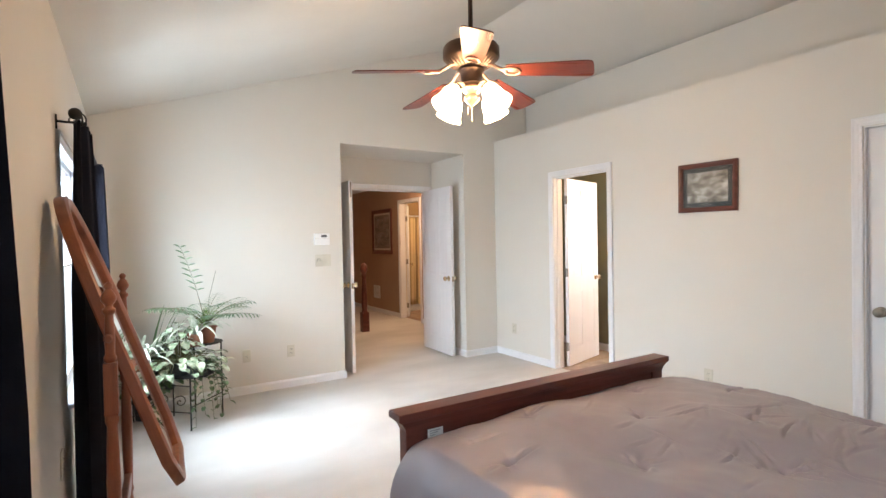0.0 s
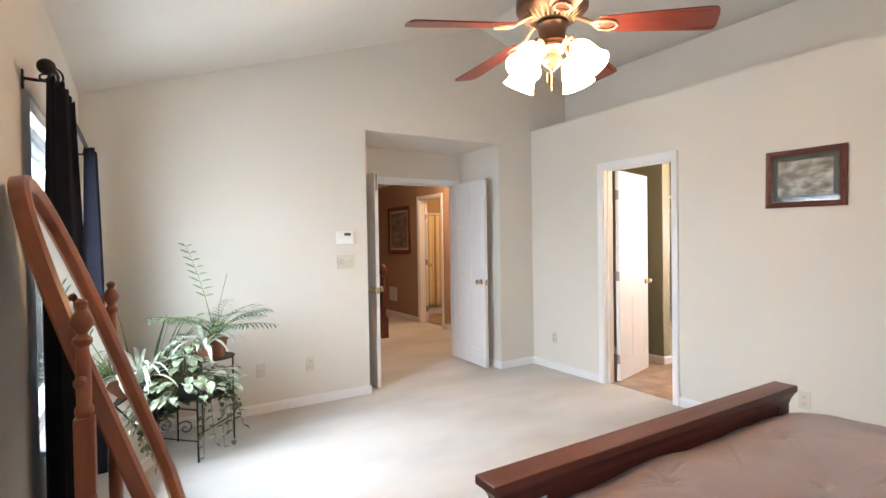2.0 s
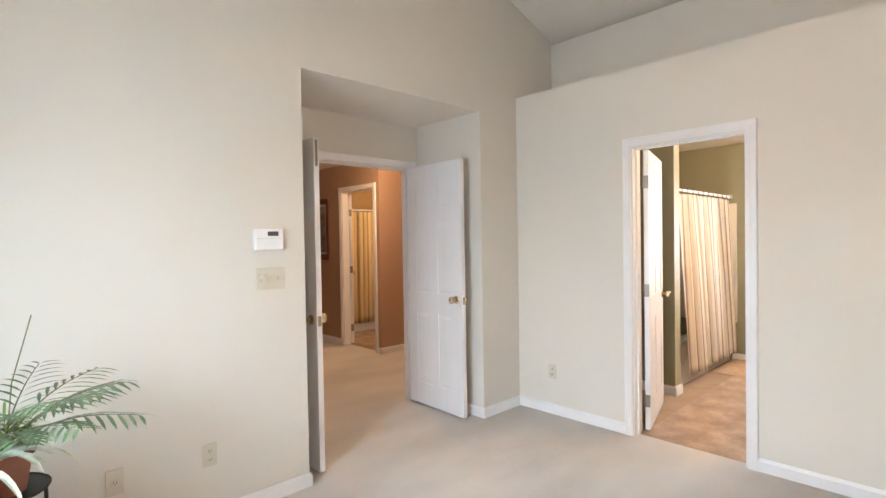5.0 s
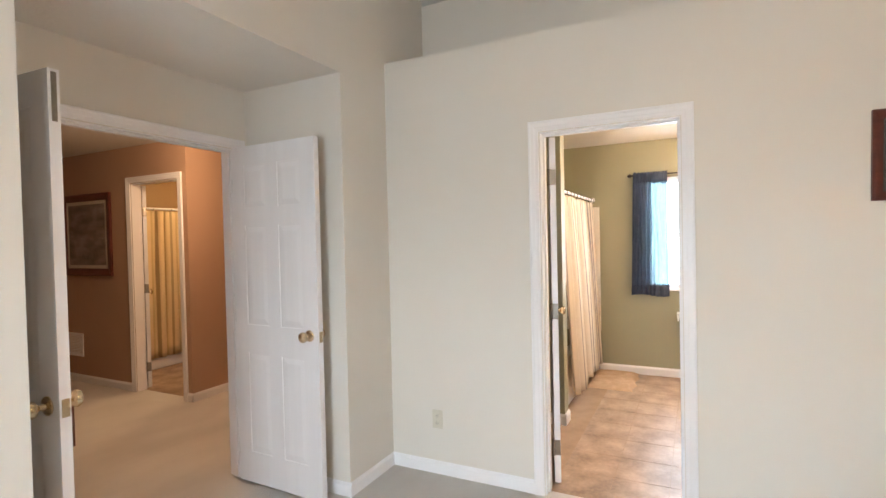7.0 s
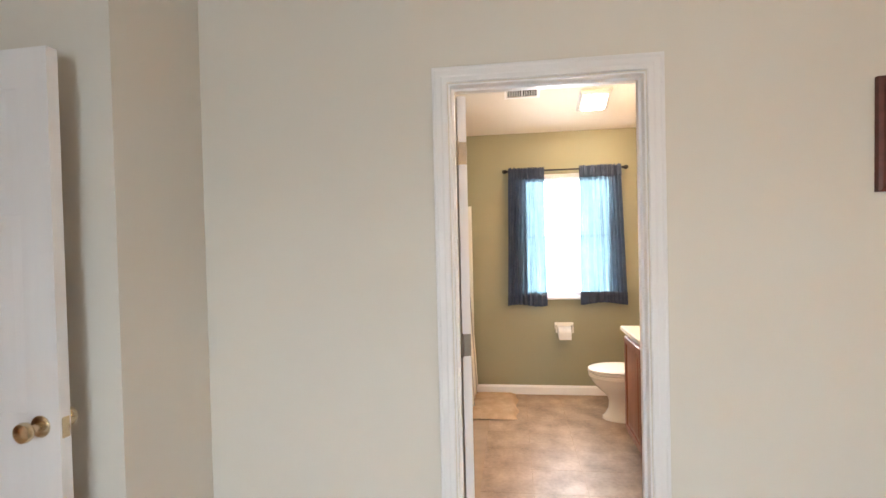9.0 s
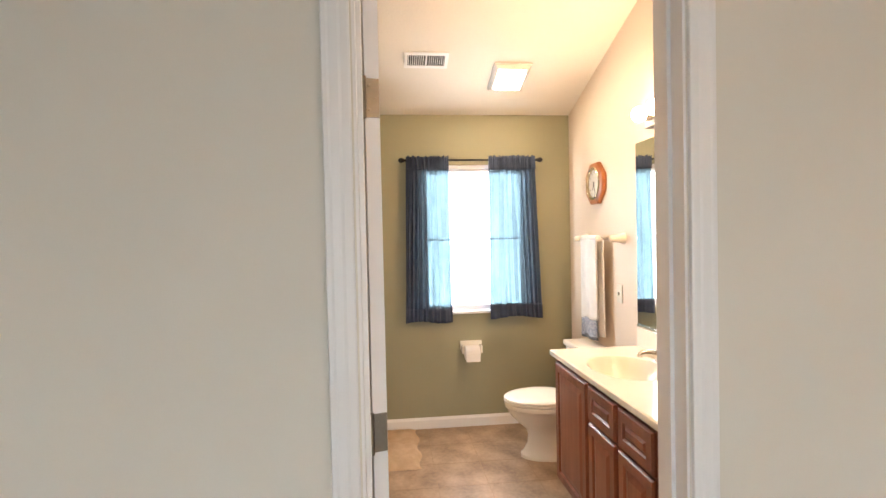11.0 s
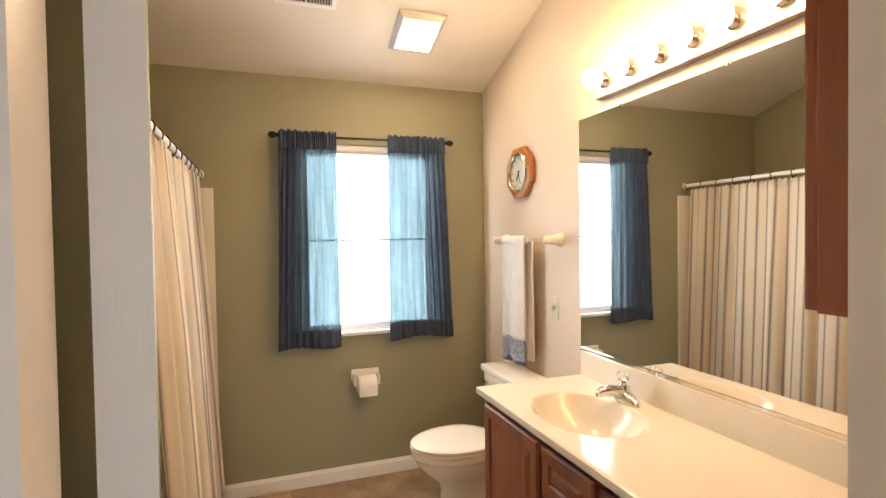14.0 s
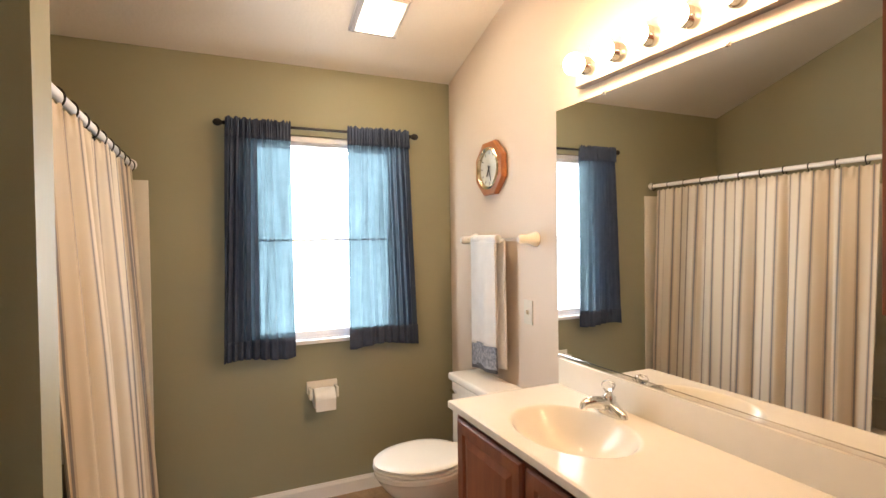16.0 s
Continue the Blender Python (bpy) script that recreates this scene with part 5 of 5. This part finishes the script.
part("tank_lid", rbox(-0.217, 0.217, 0.008, 0.210, 0.690, 0.730, 0.019, 5), PORC, tl, "", True)
part("flush_lever", rbox(0.135, 0.190, 0.194, 0.212, 0.630, 0.645, 0.004), CHROME, tl, "chrome flush lever")
for dx in (-0.07, 0.07):
    part("seat_hinge", rbox(dx - 0.02, dx + 0.02, 0.225, 0.255, 0.366, 0.398, 0.006), PORC, tl)

# toilet paper
tp = thing("toilet_paper_holder", pose(XB, 3.315, 0.612), label="white porcelain paper holder with a paper roll", category="paper holder")
part("plate", rbox(-0.012, 0, -0.085, 0.085, -0.010, 0.058, 0.006, 3), PORC, tp, "", True)
for s in (-1, 1):
    part("arm", rbox(-0.075, -0.010, s * 0.072 - 0.008, s * 0.072 + 0.008, -0.030, 0.030, 0.007, 3), PORC, tp, "", True)
PAPER = mat("tissue_paper", (0.82, 0.80, 0.78), (0.78, 0.76, 0.74), 0.9, 20, 200, 0.3)
part("paper_roll", turn(bmesh.new(), [(0.020, -0.056), (0.052, -0.056), (0.054, -0.053), (0.054, 0.053), (0.052, 0.056), (0.020, 0.056)], 32, pose(-0.058, 0, -0.024, 90)), PAPER, tp, "white paper roll", True)
part("paper_sheet", rbox(-0.114, -0.111, -0.054, 0.054, -0.085, -0.020, 0.001), PAPER, tp)

# towel bar, towel, switch, clock
bar = thing("towel_bar", pose(6.19, YM, 1.445), label="porcelain towel bar with a clear rail above the toilet", category="towel bar")
for s in (-1, 1):
    x = -0.275 if s < 0 else 0.305
    pb = loft([(0.0, 0.036, 0.036, 0.036, 0.0), (0.0, 0.036, 0.036, 0.036, 0.008), (0.0, 0.028, 0.030, 0.030, 0.020), (0.0, 0.019, 0.022, 0.022, 0.045), (0.0, 0.018, 0.021, 0.021, 0.085), (0.0, 0.010, 0.012, 0.012, 0.096)], 24)
    part("bar_post", pb, PORC, bar, "cream porcelain post", True, pose(x, 0, 0, -90))
part("bar_rail", tube(bmesh.new(), [(-0.268, 0.068, 0), (0.30, 0.068, 0)], 0.008, 12), CRYSTAL, bar, "clear acrylic rail", True)
TOWEL = mat("white_towel", (0.87, 0.85, 0.84), (0.82, 0.80, 0.79), 0.95, 20, 500, 0.9, dist=0.004, spec=0.1)
TOWELBAND = mat("grey_towel_band", (0.40, 0.41, 0.46), (0.17, 0.18, 0.22), 0.95, 70, 300, 0.8, dist=0.004, spec=0.1)
TOWELEDGE = mat("dark_towel_edge", (0.10, 0.10, 0.11), None, 0.95, 70, 300, 0.8)


def towel_face(x0, x1, y, z0, z1, amp, seed, lean=0.0):
    rng = random.Random(seed)
    ph = rng.uniform(0, 6)
    bm = bmesh.new()
    nu, nv = 26, 22
    q = []
    for j in range(nv + 1):
        v = j / nv
        q.append([bm.verts.new((x0 + (x1 - x0) * i / nu * (1 - 0.04 * v) + 0.02 * lean * v, y + amp * (0.4 + 0.8 * v) * math.sin(i / nu * 9 + ph + v) + 0.008 * lean * v, z1 + (z0 - z1) * v - 0.012 * v * (i / nu))) for i in range(nu + 1)])
    for j in range(nv):
        for i in range(nu):
            bm.faces.new((q[j][i], q[j][i + 1], q[j + 1][i + 1], q[j + 1][i]))
    return bm


tw = thing("hand_towel", pose(0, 0, 0), label="white hand towel with a grey patterned band", category="towel")
X0, X1 = 6.145, 6.395
for nm, y, z0, z1, mt, lb, off in (("front", YM + 0.088, 0.905, 1.452, TOWEL, "", 0), ("band", YM + 0.0885, 0.790, 0.905, TOWELBAND, "grey patterned band", 0), ("edge", YM + 0.0885, 0.772, 0.790, TOWELEDGE, "dark edge", 0), ("back", YM + 0.056, 0.80, 1.452, TOWEL, "", -0.035)):
    ob = part(nm, towel_face(X0 + off, X1 + off * 2, y, z0, z1, 0.006, 5), mt, tw, lb, True)
    ob.modifiers.new("thickness", "SOLIDIFY").thickness = 0.010
fold = bmesh.new()
tube(fold, [(X0 - 0.01, YM + 0.069, 1.448), (X1 - 0.01, YM + 0.069, 1.448)], 0.022, 14)
part("fold", fold, TOWEL, tw, "", True)

sw = thing("light_switch", pose(5.975, YM, 1.10, 0, 0, 180), label="ivory light switch on the wall beside the mirror", category="switch")
part("plate", rbox(-0.035, 0.035, -0.006, 0, -0.0575, 0.0575, 0.003), IVORY, sw)
part("toggle", rbox(-0.005, 0.005, -0.018, -0.005, -0.008, 0.010, 0.002), IVORY, sw)

CLOCKWOOD = mat("clock_oak", (0.42, 0.15, 0.045), (0.30, 0.10, 0.03), 0.3, 5, 50, 0.05, detail=6)
DIAL = mat("clock_dial", (0.62, 0.60, 0.54), (0.58, 0.56, 0.50), 0.5, 10, 100, 0)
ck = thing("wall_clock", pose(6.295, YM, 1.822, 0, 0, 180), label="octagonal wooden wall clock with a brass bezel", category="clock")
body = bmesh.new()
rows = []
for r, y in ((0.150, 0.0), (0.153, -0.018), (0.146, -0.030), (0.118, -0.034), (0.108, -0.028), (0.106, -0.018)):
    rows.append([body.verts.new((r * math.cos(radians(22.5 + 45 * i)), y, r * math.sin(radians(22.5 + 45 * i)))) for i in range(8)])
for a, b in zip(rows, rows[1:]):
    for i in range(8):
        body.faces.new((a[i], a[(i + 1) % 8], b[(i + 1) % 8], b[i]))
body.faces.new(rows[-1])
part("case", body, CLOCKWOOD, ck)
part("bezel", turn(bmesh.new(), [(0.108, 0.018), (0.112, 0.036), (0.104, 0.042), (0.095, 0.034), (0.095, 0.020)], 40, pose(0, 0, 0, 90), False), BRASS, ck, "polished brass bezel", True)
part("dial", turn(bmesh.new(), [(0.096, 0.019), (0.096, 0.022)], 40, pose(0, 0, 0, 90)), DIAL, ck, "pale dial")
for k in range(12):
    part("hour_mark", box(bmesh.new(), -0.0025, 0.0025, -0.0232, -0.0222, 0.074, 0.088), DARKSLOT, ck, m=pose(0, 0, 0, 0, 30 * k, 0))
part("hour_hand", box(bmesh.new(), -0.004, 0.004, -0.0265, -0.0250, -0.012, 0.048), DARKSLOT, ck, "dark hand", m=pose(0, 0, 0, 0, -150, 0))
part("minute_hand", box(bmesh.new(), -0.0025, 0.0025, -0.0290, -0.0275, -0.016, 0.072), DARKSLOT, ck, "dark hand", m=pose(0, 0, 0, 0, 160, 0))

# vanity
VX0, VX1, VF, VT = XE + 0.122, 5.72, 3.005, 0.795
van = thing("vanity_cabinet", pose(0, 0, 0), label="reddish brown wooden vanity cabinet with raised-panel fronts", category="cabinet")
vb = box(bmesh.new(), VX1 - 0.016, VX1, YM + 0.002, VF - 0.020, 0.10, VT)
box(vb, VX0, VX0 + 0.016, YM + 0.002, VF - 0.020, 0.10, VT)
box(vb, VX0 + 0.016, VX1 - 0.016, VF - 0.034, VF - 0.020, 0.10, VT)
box(vb, VX0 + 0.016, VX1 - 0.016, YM + 0.002, VF - 0.034, 0.10, 0.116)
box(vb, VX0, VX1, YM + 0.002, VF - 0.085, 0.0, 0.10)
part("carcass", vb, CABWOOD, van)
fb = bmesh.new()
for a, b in ((VX0, 4.335), (4.600, 4.655), (4.905, 4.960), (5.215, 5.265), (5.68, VX1)):
    box(fb, a, b, VF - 0.020, VF, 0.10, VT)
cols = ((4.335, 4.600), (4.655, 4.905), (4.960, 5.215), (5.265, 5.68))
for a, b in cols:
    box(fb, a, b, VF - 0.020, VF, 0.10, 0.125)
    box(fb, a, b, VF - 0.020, VF, VT - 0.020, VT)
    if b < 5.3:
        box(fb, a, b, VF - 0.020, VF, 0.585, 0.620)
part("face_frame", fb, CABWOOD, van)


def raised_front(name, x0, x1, z0, z1):
    bm = bmesh.new()
    rows = []
    for ins, y in ((0.0, VF + 0.001), (0.0, VF + 0.010), (0.006, VF + 0.019), (0.045, VF + 0.019), (0.052, VF + 0.011), (0.056, VF + 0.011), (0.085, VF + 0.018)):
        ins = min(ins, (z1 - z0) * 0.42)
        rows.append([bm.verts.new((x, y, z)) for x, z in ((x0 + ins, z0 + ins), (x1 - ins, z0 + ins), (x1 - ins, z1 - ins), (x0 + ins, z1 - ins))])
    for a, b in zip(rows, rows[1:]):
        for i in range(4):
            bm.faces.new((a[i], a[(i + 1) % 4], b[(i + 1) % 4], b[i]))
    bm.faces.new(rows[-1])
    bm.faces.new(rows[0][::-1])
    return part(name, bm, CABWOOD, van)


for a, b in cols:
    if b > 5.3:
        raised_front("door", a - 0.010, b + 0.010, 0.118, 0.768)
    else:
        raised_front("drawer_front", a - 0.012, b + 0.012, 0.608, 0.768)
        raised_front("door", a - 0.012, b + 0.012, 0.118, 0.594)

top = thing("countertop", pose(0, 0, 0), label="glossy cream cultured marble vanity top with a moulded basin", category="countertop")
SX, SY, RX, RY = 5.30, 2.795, 0.225, 0.165
ct = bmesh.new()
nx, ny = 210, 84
X0, X1, Y0, Y1, ZT = XE + 0.122, 5.745, YM + 0.001, 3.035, 0.825
g = []
for j in range(ny + 1):
    row = []
    for i in range(nx + 1):
        x, y = X0 + (X1 - X0) * i / nx, Y0 + (Y1 - Y0) * j / ny
        r = math.hypot((x - SX) / RX, (y - SY) / RY)
        z = ZT
        if r < 1.08:
            z -= 0.128 * (1 - (r / 1.08) ** 2.8) ** 1.2
        if j == ny or i == nx:
            z -= 0.004
        row.append(ct.verts.new((x, y, z)))
    g.append(row)
for j in range(ny):
    for i in range(nx):
        ct.faces.new((g[j][i], g[j][i + 1], g[j + 1][i + 1], g[j + 1][i]))
low = lambda v: ct.verts.new((v.co.x, v.co.y, ZT - 0.028))
front = [low(v) for v in g[ny]]
for i in range(nx):
    ct.faces.new((g[ny][i], g[ny][i + 1], front[i + 1], front[i]))
side = [low(g[j][nx]) for j in range(ny)] + [front[-1]]
for j in range(ny):
    ct.faces.new((g[j][nx], g[j + 1][nx], side[j + 1], side[j]))
part("counter", ct, MARBLE, top, "", True)
part("underside", box(bmesh.new(), X0, X1 - 0.004, VF - 0.03, Y1 - 0.004, ZT - 0.030, ZT - 0.027), MARBLE, top)
part("backsplash", rbox(X0, 5.725, YM + 0.001, YM + 0.022, ZT - 0.002, 0.935, 0.004), MARBLE, top, "", True)
part("drain", turn(bmesh.new(), [(0.022, 0), (0.022, 0.003), (0.015, 0.005), (0.003, 0.004)], 20, pose(SX, SY, ZT - 0.128)), CHROME, top, "chrome drain", True)

fc = thing("faucet", pose(5.355, YM + 0.085, ZT), label="chrome single-handle basin faucet with a clear knob", category="faucet")
part("base_plate", loft([(0, 0.088, 0.029, 0.029, 0.0), (0, 0.088, 0.029, 0.029, 0.008), (0, 0.080, 0.027, 0.027, 0.018), (0, 0.055, 0.026, 0.026, 0.030), (0, 0.030, 0.025, 0.025, 0.040)], 28), CHROME, fc, "", True)
part("body", turn(bmesh.new(), [(0.028, 0.020), (0.026, 0.04), (0.022, 0.058), (0.015, 0.066), (0.009, 0.074)], 24), CHROME, fc, "", True)
part("spout", tube(bmesh.new(), [(0, 0.0, 0.026), (0, 0.03, 0.040), (0, 0.07, 0.048), (0, 0.10, 0.048), (0, 0.112, 0.042), (0, 0.114, 0.030)], [0.027, 0.024, 0.020, 0.017, 0.015, 0.013], 16), CHROME, fc, "", True)
kn = bmesh.new()
turn(kn, [(0.009, 0.072), (0.014, 0.078), (0.022, 0.087), (0.025, 0.099), (0.020, 0.110), (0.010, 0.115)], 9)
part("knob", kn, CRYSTAL, fc, "faceted clear acrylic knob")
part("pop_up_rod", tube(bmesh.new(), [(0, -0.030, 0.01), (0, -0.030, 0.055)], 0.003, 8), CHROME, fc, "", True)

mr = thing("vanity_mirror", pose(0, 0, 0), label="large frameless wall mirror above the vanity", category="mirror")
part("glass", rbox(4.350, 5.745, YM + 0.0015, YM + 0.0065, 0.945, 1.992, 0.0015, 1), MIRROR, mr, "silvered mirror glass")
part("lower_channel", box(bmesh.new(), 4.350, 5.745, YM + 0.0015, YM + 0.011, 0.936, 0.950), CHROME, mr, "thin metal channel")
for x in (4.95, 5.45):
    part("clip", rbox(x - 0.008, x + 0.008, YM + 0.001, YM + 0.010, 1.985, 2.000, 0.002), CHROME, mr, "small clip")

lb = thing("vanity_light_bar", pose(5.120, YM, 2.098), label="chrome vanity light bar with six lit globe bulbs", category="wall light")
SATINMETAL = mat("satin_chrome", (0.80, 0.78, 0.74), (0.74, 0.72, 0.68), 0.38, 6, 80, 0.0, metal=1.0)
part("back_bar", rbox(-0.455, 0.455, 0.001, 0.038, -0.055, 0.055, 0.004), SATINMETAL, lb, "polished chrome bar")
part("bar_edge", rbox(-0.457, 0.457, 0.001, 0.040, -0.059, -0.0552, 0.001), NICKEL, lb, "thin dark edge")
GLOBE = glow("lit_globe_glass", (1.0, 0.645, 0.35), 185.0)
for k in range(6):
    x = -0.375 + 0.15 * k
    so = part("socket", turn(bmesh.new(), [(0.034, 0.0), (0.034, 0.026), (0.029, 0.034), (0.027, 0.048)], 20, pose(x, 0.036, 0, -90)), CHROME, lb, "chrome socket", True)
    gb = bmesh.new()
    bmesh.ops.create_uvsphere(gb, u_segments=20, v_segments=14, radius=0.040, matrix=Matrix.Translation((x, 0.110, 0)))
    part("globe_bulb", gb, GLOBE, so, "lit warm globe bulb", True)

wc = thing("wall_cabinet", pose(0, 0, 0), label="reddish brown wooden cabinet hung on the wall over the vanity", category="cabinet")
part("carcass", rbox(XE + 0.122, 4.314, YM + 0.004, 3.058, 1.335, 2.10, 0.003), CABWOOD, wc)
part("door", rbox(4.317, 4.338, YM + 0.010, 3.052, 1.338, 2.097, 0.004), CABWOOD, wc)


def on_ceiling(x, y):
    return pose(x, y, ceil_z(x)) @ pose(0, 0, 0, 0, math.degrees(math.atan(SLOPE)), 0)


vn = thing("ceiling_vent", on_ceiling(6.225, 3.665), label="white metal air register in the bathroom ceiling", category="vent")
ring = bmesh.new()
for a, b, c, d in ((-0.075, 0.075, 0.120, 0.142), (-0.075, 0.075, -0.142, -0.120), (-0.075, -0.052, -0.120, 0.120), (0.052, 0.075, -0.120, 0.120), (-0.052, 0.052, -0.005, 0.005)):
    box(ring, a, b, c, d, -0.008, 0.002)
part("frame", ring, WHITE, vn)
# Dark sheet behind the slats stands in for the duct's inner shade.
part("backing", box(bmesh.new(), -0.052, 0.052, -0.120, 0.120, -0.0016, -0.0005), DARKSLOT, vn, "dark sheet for the shade inside the duct")
for k in range(18):
    y = -0.114 + 0.0134 * k
    if abs(y) > 0.008:
        part("slat", box(bmesh.new(), -0.052, 0.052, -0.0030, 0.0030, -0.0008, 0.0008), WHITE, vn, m=pose(0, y, -0.0055, 55 if y > 0 else -65))

fl = thing("exhaust_fan_light", on_ceiling(6.375, 3.085), label="white square exhaust fan with a lit panel", category="ceiling light")
hs = bmesh.new()
rows = [[hs.verts.new((sx * r, sy * r * 0.87, z)) for sx, sy in ((-1, -1), (1, -1), (1, 1), (-1, 1))] for r, z in ((0.145, 0.004), (0.145, -0.012), (0.118, -0.030), (0.112, -0.030))]
for a, b in zip(rows, rows[1:]):
    for i in range(4):
        hs.faces.new((a[i], a[(i + 1) % 4], b[(i + 1) % 4], b[i]))
hs.faces.new(rows[-1])
part("housing", hs, WHITE, fl, "white louvred housing")
# Thin dark metal lines drawn as the shade between the housing's louvres.
for k in range(4):
    r = 0.141 - 0.0062 * k
    q = tube(bmesh.new(), [(sx * r, sy * r * 0.87, -0.014 - 0.0042 * k) for sx, sy in ((-1, -1), (1, -1), (1, 1), (-1, 1), (-1, -1))], 0.0016, 4)
    part("louvre_shade_line", q, NICKEL, fl, "thin dark line drawn as shade between louvres")
part("light_panel", rbox(-0.098, 0.098, -0.085, 0.085, -0.040, -0.029, 0.003), glow("lit_panel", (1.0, 0.84, 0.62), 112.0), fl, "lit milky panel")

# floor tiles
T = 0.305
tile_mesh = finish("tile", bevelled(box(bmesh.new(), -T / 2 + 0.0016, T / 2 - 0.0016, -T / 2 + 0.0016, T / 2 - 0.0016, 0.0, 0.0012), 0.0004, 1), VINYL)
floor_b = bpy.data.objects["floor_bath"]
for i in range(9):
    for j in range(6):
        x, y = 4.215 + T * i, 2.765 + T * j - 0.155
        if x + T / 2 < XB + 0.002 and y < 4.12:
            t = new("tile", tile_mesh)
            t.parent = floor_b
            t.location = (x, y, 0.0)
